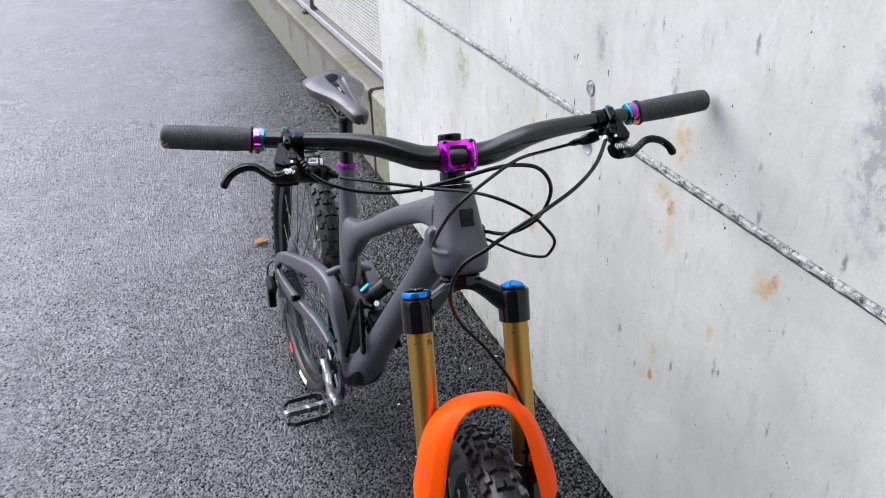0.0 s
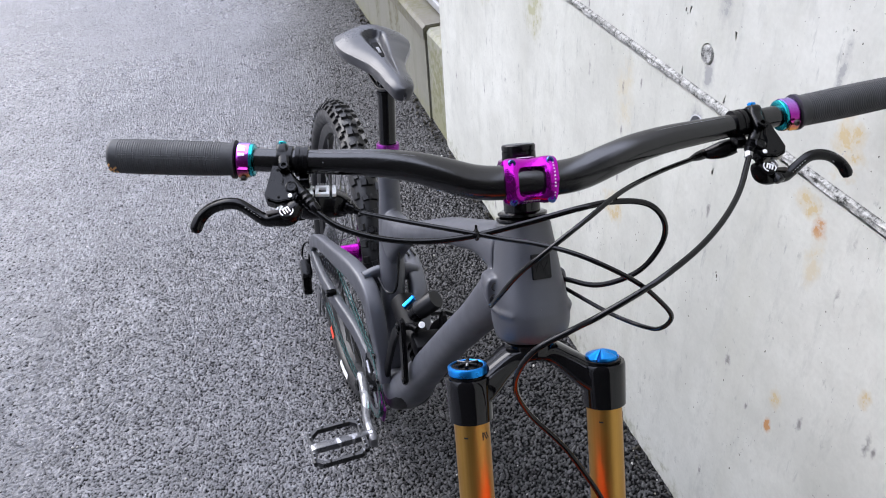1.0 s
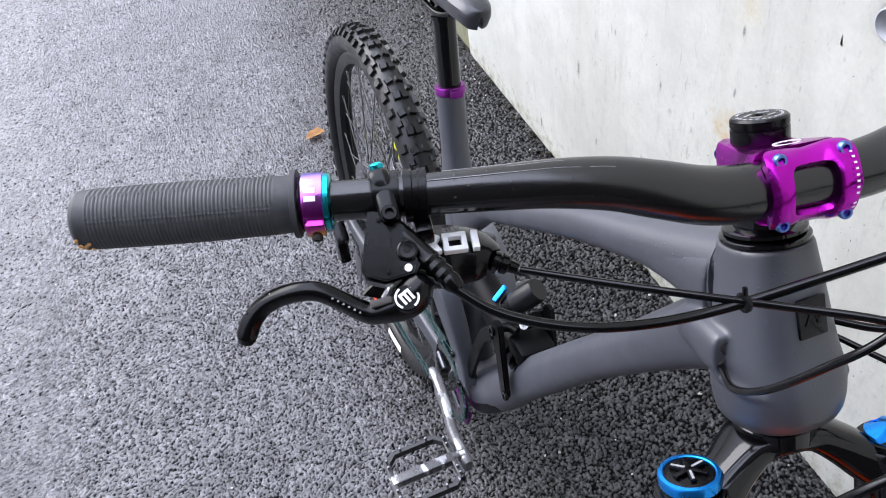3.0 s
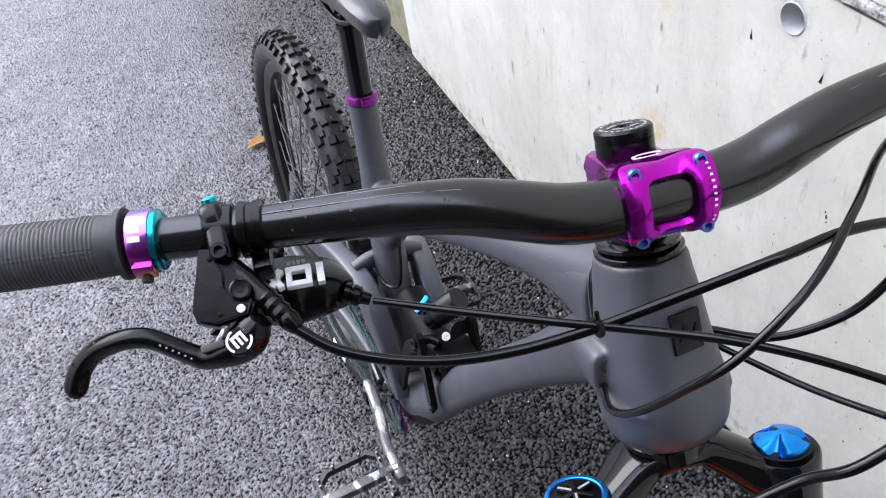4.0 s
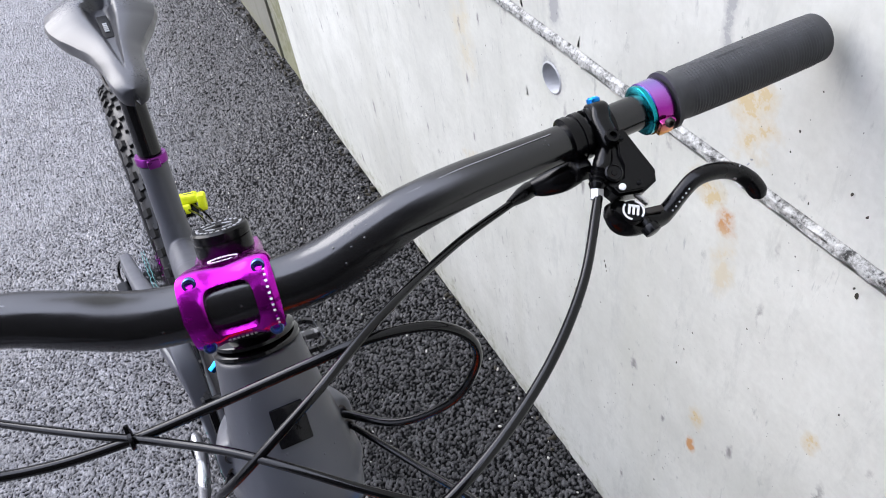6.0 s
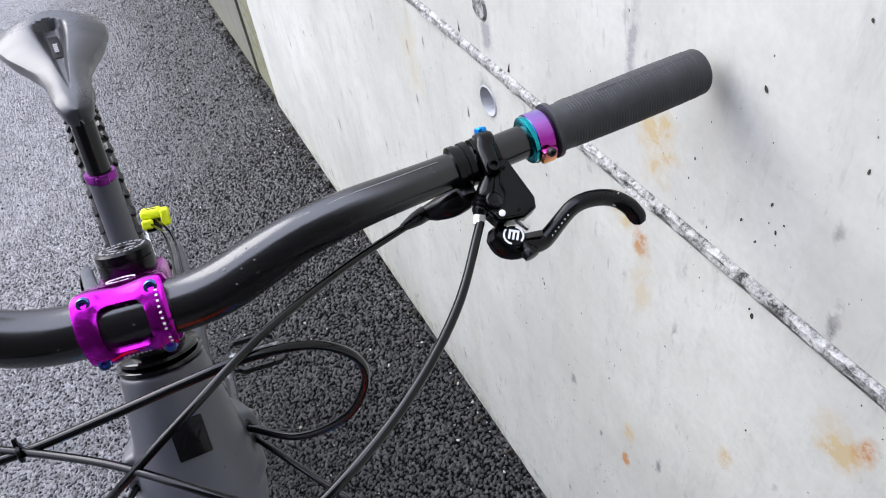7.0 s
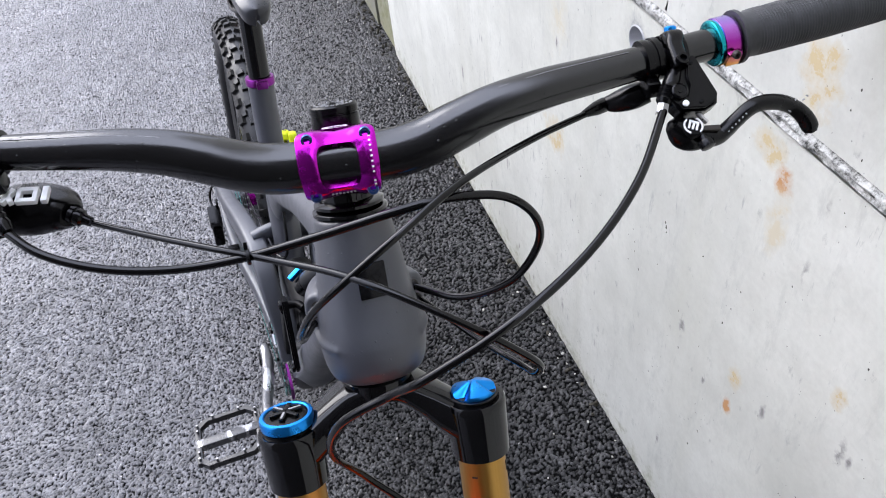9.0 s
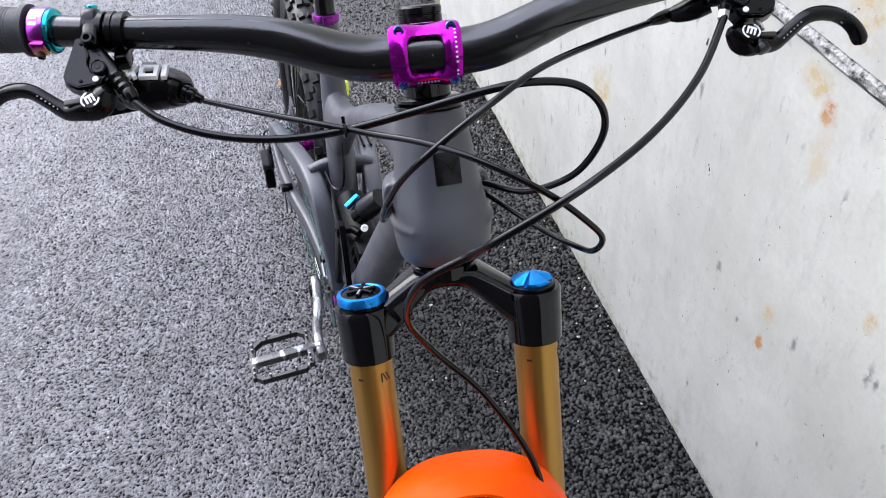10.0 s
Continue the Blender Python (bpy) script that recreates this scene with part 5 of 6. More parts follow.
    sweep(bm, [(-0.105, 0.93, 0.35, 0.0025), (-0.107, 0.948, 0.362, 0.0025), (-0.101, 0.954, 0.384, 0.0025), (-0.092, 0.940, 0.401, 0.0025), (-0.084, 0.912, 0.408, 0.0025)], 8)
    bpart("shift_cable", bm, HOUSING, "", mech)
    # rear brake
    bm = B()
    box(bm, (0.034, 0.05, 0.03), Matrix.Translation((0.058, 0.968, 0.452)) @ pose(0, 0, 0, -35, 0, 0), 0.006)
    cal = bpart("brake_caliper", bm, SATIN, "black brake caliper with neon yellow covers")
    bm = B()
    tip_ = Matrix.Translation((0.062, 0.972, 0.476)) @ pose(0, 0, 0, -28, 0, -8)
    box(bm, (0.040, 0.050, 0.020), tip_, 0.008, 3)
    box(bm, (0.017, 0.044, 0.034), tip_ @ Matrix.Translation((0.026, -0.008, -0.010)), 0.006, 3)
    box(bm, (0.022, 0.016, 0.018), tip_ @ Matrix.Translation((-0.008, -0.034, -0.016)), 0.005, 3)
    bpart("caliper_cover", bm, YELLOW, "neon yellow caliper cover", cal)
    bm = B()
    # dark bars stand in for the shaded slots of the cover
    for x, y, w, l in ((0.0, 0.010, 0.020, 0.005), (0.003, -0.012, 0.022, 0.008)):
        box(bm, (w, l, 0.003), tip_ @ Matrix.Translation((x, y, 0.0092)), 0.001)
    bpart("cover_slot", bm, INK, "", cal)
    bm = B()
    for d in (0.0, 0.012):
        sweep(bm, [(0.052 + d, 0.95 + d, 0.47, 0.0025), (0.066 + d, 0.85, 0.515, 0.0025), (0.064 + d, 0.74, 0.555, 0.0025), (0.056 + d, 0.66, 0.57, 0.0025), (0.05 + d, 0.57, 0.60, 0.0025)], 8)
    bpart("brake_line", bm, HOUSING, "", cal)
    # pedals
    for s, cy, cz, tilt in ((-1, 0.2945, 0.413, -10), (1, 0.622, 0.354, -10)):
        bm = B()
        m = Matrix.Translation((s * 0.1505, cy + 0.006, cz)) @ pose(0, 0, 0, tilt, 6 * s, 0)
        w, l = 0.050, 0.049
        outer = [(-w, -l + 0.016), (-w + 0.016, -l), (w - 0.016, -l), (w, -l + 0.016), (w, l - 0.016), (w - 0.016, l), (-w + 0.016, l), (-w, l - 0.016)]
        k = len(outer)
        rings = []
        for f_, z in ((1.0, -0.006), (1.0, 0.006), (0.87, 0.006), (0.87, -0.006)):
            rings.append([bm.verts.new(m @ Vector((x * f_, y * f_, z * 0.8))) for x, y in outer])
        for a, b in zip(rings, rings[1:] + rings[:1]):
            for j in range(k):
                bm.faces.new((a[j], a[(j + 1) % k], b[(j + 1) % k], b[j]))
        for x in (-0.046, 0.046):
            box(bm, (0.0085, 0.080, 0.0100), m @ Matrix.Translation((x * 0.98, 0, 0)), 0.002)
        pedal = bpart("pedal", bm, SCUFFED, "black metal platform pedal with bright scuffs")
        bm = B()
        box(bm, (0.094, 0.016, 0.0125), m, 0.003)
        rod(bm, m @ Vector((-s * 0.045, 0, 0)), m @ Vector((-s * 0.064, 0, 0)), 0.008)
        bpart("pedal_axle", bm, AXLE, "axle housing rubbed bright", pedal)
        bm = B()
        for x in (-0.046, 0.046):
            for y in (-0.034, -0.022, 0.022, 0.034):
                rod(bm, m @ Vector((x * 0.97, y, 0.004)), m @ Vector((x * 0.97, y, 0.0105)), 0.0019, 8)
        for y in (-0.0455, 0.0455):
            for x in (-0.02, 0.02):
                rod(bm, m @ Vector((x, y, 0.004)), m @ Vector((x, y, 0.0105)), 0.0019, 8)
        bpart("traction_pin", bm, STEEL, "", pedal)


def build_fork():
    bm = B()
    for s in (-1, 1):
        lathe(bm, [(0.0215, -0.2535), (0.0235, -0.2525), (0.0240, -0.235), (0.0245, -0.212), (0.0245, -0.2065), (0.0235, -0.2045), (0.0205, -0.2043)], 40, Matrix.Translation((s * 0.0735, -0.020, 0)))
    sweep(bm, [(-0.0735, -0.020, -0.2275, 0.022, 0.021), (-0.055, -0.016, -0.217, 0.019, 0.0165), (-0.038, -0.009, -0.204, 0.020, 0.0135), (-0.020, -0.002, -0.1925, 0.024, 0.012), (0, 0.0, -0.1885, 0.027, 0.0115), (0.020, -0.002, -0.1925, 0.024, 0.012), (0.038, -0.009, -0.204, 0.020, 0.0135), (0.055, -0.016, -0.217, 0.019, 0.0165), (0.0735, -0.020, -0.2275, 0.022, 0.021)], 24, (0, 1, 0), power=2.6)
    lathe(bm, [(0.028, -0.19), (0.029, -0.179), (0.026, -0.1755)], 32)
    fork = spart("fork", bm, GLOSS, "gloss black suspension fork crown, wet")
    fork.matrix_basis = STEER @ Matrix.Translation((-0.0008, -0.0042, 0.0012))
    for s in (-1, 1):
        bm = B()
        lathe(bm, [(0.0192, -0.2525), (0.0192, -0.475), (0.018, -0.476)], 40, Matrix.Translation((s * 0.0735, -0.020, 0)))
        spart("stanchion", bm, GOLD, "gold-coated fork tube", fork)
        bm = B()
        a0 = math.radians(-62 if s < 0 else -20)
        for j, dz in ((0, 0), (1, 0), (2, 0)):
            a = a0 + 0.16 * j
            m = Matrix.Translation((s * 0.0735, -0.020, -0.268)) @ pose(0, 0, 0, 0, 0, math.degrees(a)) @ Matrix.Translation((0.0193, 0, 0))
            box(bm, (0.0006, 0.0013, 0.0085), m @ pose(0, 0, 0, (0, 24, 24)[j], 0, 0))
        a = math.radians(-118)
        box(bm, (0.0006, 0.0045, 0.0016), Matrix.Translation((s * 0.0735, -0.020, -0.268)) @ pose(0, 0, 0, 0, 0, math.degrees(a)) @ Matrix.Translation((0.0193, 0, 0)))
        spart("stanchion_print", bm, INK, "", fork)
        bm = B()
        lathe(bm, [(0.0225, -0.468), (0.0265, -0.470), (0.027, -0.50), (0.0245, -0.56), (0.021, -0.70), (0.020, -0.76), (0.015, -0.80)], 32, Matrix.Translation((s * 0.0735, -0.022, 0)))
        box(bm, (0.022, 0.05, 0.05), Matrix.Translation((s * 0.067, -0.040, -0.783)), 0.01)
        spart("fork_leg", bm, GLOSS, "gloss black lower fork leg", fork)
    # adjuster knobs
    left, right = Matrix.Translation((-0.0735, -0.020, -0.2045)), Matrix.Translation((0.0735, -0.020, -0.2045))
    bm = B()
    lathe(bm, [(0.0205, 0), (0.0205, 0.002), (0.0195, 0.0025)], 36, left)
    lathe(bm, [(0.020, 0), (0.020, 0.003), (0.0185, 0.0035)], 36, right)
    spart("cap_seat", bm, SATIN, "", fork)
    bm = B()
    k = 72
    rows = []
    for r, z in ((0.0195, 0.0025), (0.0212, 0.0035), (0.0212, 0.0100), (0.0205, 0.0114), (0.0180, 0.0118), (0.0172, 0.0113), (0.0170, 0.0095)):
        rows.append([bm.verts.new(left @ Vector(((r - (0.0005 if j % 2 and 0.003 < z < 0.009 else 0)) * math.cos(2 * math.pi * j / k), (r - (0.0005 if j % 2 and 0.003 < z < 0.009 else 0)) * math.sin(2 * math.pi * j / k), z))) for j in range(k)])
    for a, b in zip(rows, rows[1:]):
        for j in range(k):
            bm.faces.new((a[j], a[(j + 1) % k], b[(j + 1) % k], b[j]))
    bm.faces.new(rows[0])
    bm.faces.new(rows[-1])
    spart("damper_knob", bm, BLUE, "blue knurled damper knob", fork)
    bm = B()
    lathe(bm, [(0.0168, 0.0085), (0.0168, 0.0108), (0.015, 0.0114)], 30, left)
    for a in (20, 80, 140):
        box(bm, (0.026, 0.0042, 0.004), left @ Matrix.Translation((0, 0, 0.0124)) @ pose(0, 0, 0, 0, 0, a), 0.001)
    inner = spart("inner_knob", bm, SATIN, "black inner knob", fork)
    bm = B()
    for a in (20, 140, 260):
        box(bm, (0.0095, 0.0016, 0.0005), left @ Matrix.Translation((0, 0, 0.0146)) @ pose(0, 0, 0, 0, 0, a) @ Matrix.Translation((0.0075, 0, 0)))
    part("dial_marks", bm, FADED, fork, "", False)["kind"] = "stuff"
    bm = B()
    rows = []
    for r, z in ((0.0172, 0.003), (0.0178, 0.0045), (0.0175, 0.007), (0.0120, 0.0095), (0.003, 0.0125)):
        rows.append([bm.verts.new(right @ Vector((r * math.cos(2 * math.pi * j / 48) , r * math.sin(2 * math.pi * j / 48), z - (0.0070 * max(0, math.cos(3 * 2 * math.pi * j / 48 + 0.9)) ** 2 if 0.004 < r < 0.0178 and z > 0.006 else 0)))) for j in range(48)])
    for a, b in zip(rows, rows[1:]):
        for j in range(48):
            bm.faces.new((a[j], a[(j + 1) % 48], b[(j + 1) % 48], b[j]))
    bm.faces.new(rows[0])
    bm.faces.new(rows[-1])
    spart("air_cap", bm, BLUE, "blue fluted air cap", fork)
    # mudguard: a bent sheet over the tyre
    bm = B()
    nl, nc = 22, 37
    outer, inner = [], []
    ax = Vector((0, -0.075, -0.775))

    def sheet(v, w, off=0.0):
        """A point of the guard: v from its front edge to its back, w across from side to side."""
        c, q = math.cos(w), math.sin(w)
        ang = math.radians(86.3 + 8.2 * v)
        wide = float(np.interp(v, [0, 0.2, 0.6, 1.0], [0.070, 0.088, 0.1005, 0.1015]))
        rad = float(np.interp(v, [0, 0.2, 0.45, 1.0], [0.424, 0.428, 0.430, 0.427]))
        skirt = float(np.interp(v, [0, 0.3, 0.6, 1.0], [0.168, 0.165, 0.16, 0.14]))
        rr = rad - skirt * (1 - abs(c) ** 0.85) - off * c
        flare = 0.006 * max(0.0, (abs(q) - 0.93) / 0.07) ** 2
        x = math.copysign(wide * abs(q) ** 0.8 + flare - off * abs(q), q)
        return ax + Vector((x, -rr * math.cos(ang), rr * math.sin(ang)))

    for i in range(nl + 1):
        v = i / nl
        ro, ri = [], []
        for j in range(nc):
            w = (-1 + 2 * j / (nc - 1)) * math.pi * 0.5
            ro.append(bm.verts.new(sheet(v, w)))
            ri.append(bm.verts.new(sheet(v, w, 0.0028)))
        outer.append(ro)
        inner.append(ri)
    for g in (outer, inner):
        for a, b in zip(g, g[1:]):
            for j in range(nc - 1):
                bm.faces.new((a[j], a[j + 1], b[j + 1], b[j]))
    for a, b in ((outer[0], inner[0]), (outer[-1], inner[-1]), ([r[0] for r in outer], [r[0] for r in inner]), ([r[-1] for r in outer], [r[-1] for r in inner])):
        for j in range(len(a) - 1):
            bm.faces.new((a[j], a[j + 1], b[j + 1], b[j]))
    guard = spart("mudguard", bm, ORANGE, "bright orange plastic mudguard over the front tyre")
    bm = B()
    for s in (-1, 1):
        for k in range(3):
            for v0, v1, w0, w1 in ((0.30 + 0.2 * k, 0.36 + 0.2 * k, 1.20, 1.32), (0.30 + 0.2 * k, 0.44 + 0.2 * k, 1.24, 1.265)):
                quad = [bm.verts.new(sheet(v, s * w, -0.0006)) for v, w in ((v0, w0), (v1, w0), (v1, w1), (v0, w1))]
                bm.faces.new(quad)
    spart("mudguard_print", bm, RED, "dark red moulded marks", guard)


def build_stem():
    bm = B()

    def section(y, w, hgt, z=0.0, rr=0.006):
        ring = []
        for cx, cz, a0 in ((1, 1, 0), (-1, 1, 90), (-1, -1, 180), (1, -1, 270)):
            for a in (0, 45, 90):
                t = math.radians(a0 + a)
                ring.append(bm.verts.new((cx * (w - rr) + rr * math.cos(t), y, z + cz * (hgt - rr) + rr * math.sin(t))))
        return ring

    rings = [section(0.0235, 0.0155, 0.0165), section(0.019, 0.0205, 0.0195), (section(0.004, 0.0215, 0.0195)), section(-0.012, 0.0215, 0.0185), section(-0.026, 0.0258, 0.0205), section(-0.036, 0.027, 0.0225), section(-0.0405, 0.027, 0.0228)]
    for a, b in zip(rings, rings[1:]):
        for j in range(12):
            bm.faces.new((a[j], a[(j + 1) % 12], b[(j + 1) % 12], b[j]))
    bm.faces.new(rings[0])
    bm.faces.new(rings[-1])
    stem = spart("stem", bm, PURPLE, "bright purple anodised stem with open faceplate")
    bm = B()
    # faceplate: a sheet bent round the bar with a rounded window
    n, steps = 72, 5
    sheets = []
    for inner in (0, 1):
        rings = []
        for q in range(steps + 1):
            u = q / steps
            ring = []
            for j in range(n):
                w = 2 * math.pi * j / n
                c, s = math.cos(w), math.sin(w)
                cut = lambda p: (math.copysign(abs(c) ** (2 / p), c), math.copysign(abs(s) ** (2 / p), s))
                (hx, ha), (ox, oa) = cut(4.5), cut(7.0)
                x = 0.0138 * hx * (1 - u) + 0.0268 * ox * u
                a = math.radians(43 * ha * (1 - u) + 79 * oa * u)
                far = abs(math.degrees(a))
                lift = 0.0022 * min(1.0, max(0.0, (far - 34) / 22)) * min(1.0, max(0.0, (abs(x) - 0.006) / 0.008))
                edge = 0.0008 if q in (0, steps) else 0.0
                r = 0.0180 if inner else 0.0226 + lift - edge
                ring.append(bm.verts.new((x * (1 - 0.05 * (a < 0) * far / 60), -0.040 - r * math.cos(a), r * math.sin(a))))
            rings.append(ring)
        sheets.append(rings)
        for a, b in zip(rings, rings[1:]):
            for j in range(n):
                bm.faces.new((a[j], a[(j + 1) % n], b[(j + 1) % n], b[j]))
    for q in (0, -1):
        a, b = sheets[0][q], sheets[1][q]
        for j in range(n):
            bm.faces.new((a[j], a[(j + 1) % n], b[(j + 1) % n], b[j]))
    spart("faceplate", bm, PURPLE, "", stem)
    bm = B()
    for s in (-1, 1):
        for z in (-1, 1):
            bolt(bm, (s * 0.0192 + 0.0006, -0.0530, z * 0.0192), (s * 0.0192 + 0.0006, -1, z * 0.0192), 0.0040, 0.0036)
    for z in (-0.010, 0.010):
        bolt(bm, (-0.0165, 0.0185, z), (-1, 0.0185, z), 0.0036, 0.004)
    spart("stem_bolt", bm, BLUED, "blued titanium bolt", stem)
    bm = B()
    for k in range(11):
        if k == 8:
            continue
        a = math.radians(46 - 8.6 * k)
        m = Matrix.Translation((0.0222, -0.040, 0)) @ Matrix.Rotation(-a, 4, "X") @ Matrix.Translation((0, -0.0239, 0))
        box(bm, (0.0015, 0.0004, 0.0012), m)
    # plain swirl on top
    for k in range(14):
        a = math.radians(20 + 300 * k / 14)
        m = Matrix.Translation((0.0085 * math.cos(a), -0.031 + 0.0042 * math.sin(a), 0.0222))
        box(bm, (0.0026, 0.0009, 0.0006), m @ pose(0, 0, 0, 0, 0, math.degrees(a) + 90))
    spart("stem_print", bm, WHITE, "", stem)
    bm = B()
    for k in range(7):
        box(bm, (0.0014, 0.0005, 0.0016), Matrix.Translation((-0.0075 + 0.0025 * k, -0.0528, -0.0196)) @ pose(0, 0, 0, 52))
    spart("faceplate_print", bm, FADED, "", stem)
    # cap on top of the steerer
    bm = B()
    lathe(bm, [(0.0172, 0.017), (0.0178, 0.018), (0.0178, 0.0275), (0.0170, 0.0280), (0.0170, 0.0287), (0.0178, 0.0292), (0.0178, 0.0334), (0.0165, 0.0348), (0.0045, 0.0348), (0.004, 0.0338)], 44)
    cap = spart("top_cap", bm, SATIN, "black top cap and spacer with a ring of grey print")
    bm = B()
    for k in range(22):
        if k % 8 == 7:
            continue
        box(bm, (0.0022, 0.0017, 0.0004), pose(0, 0, 0, 0, 0, 360 * k / 22) @ Matrix.Translation((0, -0.0135, 0.0350)))
    for x, y, w, l, a in ((-0.006, 0.003, 0.008, 0.0014, 30), (0.005, 0.0045, 0.007, 0.0014, -25), (0.0055, -0.005, 0.006, 0.0014, 20), (-0.005, -0.0055, 0.007, 0.0012, -35)):
        box(bm, (w, l, 0.0004), pose(x, y, 0.0350, 0, 0, a))
    spart("cap_print", bm, FADED, "", cap)
    bm = B()
    lathe(bm, [(0.0034, 0.032), (0.0034, 0.0344), (0.0025, 0.0346), (0.002, 0.032)], 18)
    spart("cap_bolt", bm, SATIN, "", cap)


BAR = [(0, -0.040, 0, 0.0175), (0.034, -0.040, 0.0, 0.0175), (0.058, -0.0405, 0.004, 0.0174), (0.085, -0.0412, 0.0135, 0.0168), (0.112, -0.0415, 0.0225, 0.0155), (0.145, -0.0415, 0.0293, 0.0140), (0.178, -0.0405, 0.0332, 0.0127), (0.215, -0.038, 0.0370, 0.0117), (0.27, -0.034, 0.0432, 0.0112), (0.405, -0.0245, 0.0583, 0.0111)]


def on_bar(x):
    """The bar's axis at x, and the pose there with z along the bar, outwards."""
    s = 1 if x > 0 else -1
    f = lambda q: Vector([float(np.interp(abs(q), [b[0] for b in BAR], [b[k] for b in BAR])) * (s if k == 0 else 1) for k in range(3)])
    p, q = f(abs(x) - 0.01), f(abs(x) + 0.01)
    m = along(p, q)
    m.translation = f(x)
    return m


def build_bar():
    bm = B()
    rows = [(-x, y, z, r, r) for x, y, z, r in BAR[:0:-1]] + [(x, y, z, r, r) for x, y, z, r in BAR]
    sweep(bm, rows, 28, (0, 1, 0), 8)
    bar = spart("handlebar", bm, CARBON, "black satin carbon riser handlebar, slightly scratched")
    # clear protective film: bright streaks at its edges painted as fine pale strips
    for s, x0, x1, way in ((-1, 0.065, 0.218, (0, -0.62, 0.78)), (-1, 0.11, 0.205, (0, 0.05, 1.0)), (-1, 0.09, 0.17, (0, -0.25, 0.97)), (1, 0.075, 0.205, (0, -0.55, 0.83))):
        bm = B()
        rows = []
        for q in range(13):
            x = x0 + (x1 - x0) * q / 12
            axis = on_bar(s * x).translation
            r = float(np.interp(x, [p[0] for p in BAR], [p[3] for p in BAR]))
            rows.append((*(axis + Vector(way).normalized() * (r + 0.00005)), 0.00045, 0.00022))
        sweep(bm, rows, 6, (0, 1, 0), 2)
        spart("film_streak", bm, FILM_STREAK, "pale strip painted for a bright streak at the clear film's edge", bar)
    for s in (-1, 1):
        # grip with ribs above and a fine cross pattern below
        base = on_bar(s * 0.285)
        bm = B()
        length, nl, nc = 0.1225, 210, 96
        rows = []
        for i in range(nl + 1):
            t = length * i / nl
            r = 0.0157 + 0.0009 * math.sin(math.pi * t / length) + 0.0004 * t / length
            if t < 0.003:
                r = 0.0188
            if t > length - 0.006:
                r *= math.sqrt(max(0.05, 1 - ((t - length + 0.006) / 0.0065) ** 2))
            row = []
            for j in range(nc):
                w = 2 * math.pi * j / nc
                row.append((t, w, r))
            rows.append(row)
        vs = []
        for row in rows:
            ring = []
            for t, w, r in row:
                local = Vector((math.cos(w), math.sin(w), 0))
                world_dir = base.to_3x3() @ local
                edge_ = 0.40 + (0.5 if t < 0.017 else 0.5 * math.exp(-(t - 0.017) / 0.010))
                facing = 0.62 * world_dir.y + 0.78 * world_dir.z
                top_ = facing > edge_
                if 0.012 < t < length - 0.012:
                    if top_:
                        r += 0.00028 * math.sin(2 * math.pi * t / 0.0028)
                    else:
                        r += 0.0004 * math.sin(2 * math.pi * (t + w * 0.0165) / 0.0042) * math.sin(2 * math.pi * (t - w * 0.0165) / 0.0042)
                    if abs(facing - edge_) < 0.05:
                        r += 0.0004
                ring.append(bm.verts.new(base @ (local * r + Vector((0, 0, t)))))
            vs.append(ring)
        for a, b in zip(vs, vs[1:]):
            for j in range(nc):
                bm.faces.new((a[j], a[(j + 1) % nc], b[(j + 1) % nc], b[j]))
        bm.faces.new(vs[0])
        bm.faces.new(vs[-1])
        grip = spart("grip", bm, GRIP, "dark grey ribbed rubber grip")
        if s < 0:
            # scuffed end, rubbed through to a tan core
            down = base.to_3x3().inverted() @ Vector((0, -0.7, -0.7))
            w0 = math.atan2(down.y, down.x)
            rub = random.Random(8)
            bm = B()
            for k in range(16):
                w, t = w0 + rub.uniform(-0.45, 0.3), length - rub.uniform(0.0035, 0.011)
                r = 0.0163 if t < length - 0.006 else 0.0163 * math.sqrt(1 - ((t - length + 0.006) / 0.0065) ** 2)
                m = base @ pose(0, 0, 0, 0, 0, math.degrees(w)) @ Matrix.Translation((r, 0, t))
                box(bm, (0.0008, rub.uniform(0.001, 0.003), rub.uniform(0.001, 0.0026)), m @ pose(0, 0, 0, rub.uniform(-40, 40), 0, 0), 0.0003)
            spart("worn_patch", bm, LEAF, "tan worn spot at the grip's end", grip)
        bm = B()
        c = on_bar(s * 0.270)
        lathe(bm, [(0.0155, 0.0005), (0.0168, 0.001), (0.0168, 0.0115), (0.0155, 0.0135)], 40, c)
        spart("lock_ring", bm, SLICK, "iridescent oil-slick lock ring", grip)
        bm = B()
        lathe(bm, [(0.0120, -0.0032), (0.0148, -0.003), (0.0160, -0.0020), (0.0160, 0.001), (0.0148, 0.0012)], 40, c)
        spart("ring_edge", bm, TEAL, "teal edge of the lock ring", grip)
        bm = B()
        inward = c.to_3x3().inverted() @ Vector((0, -0.75, -0.66))
        w = math.atan2(inward.y, inward.x)
        lug = c @ pose(0, 0, 0, 0, 0, math.degrees(w)) @ Matrix.Translation((0.0165, 0, 0.006))
        box(bm, (0.006, 0.012, 0.011), lug, 0.002)
        spart("clamp_lug", bm, SLICK, "", grip)
        bm = B()
        bolt(bm, lug @ Vector((0.002, -0.005, 0)), lug @ Vector((0.05, -0.02, 0)), 0.003, 0.003)
        spart("lug_bolt", bm, INK, "", grip)
        bm = B()
        for k in range(2):
            m = c @ pose(0, 0, 0, 0, 0, math.degrees(w) + 62 + 16 * k) @ Matrix.Translation((0.0168, 0, 0.0075))
            box(bm, (0.0006, 0.003, 0.0062), m)
        spart("ring_print", bm, WHITE, "", grip)


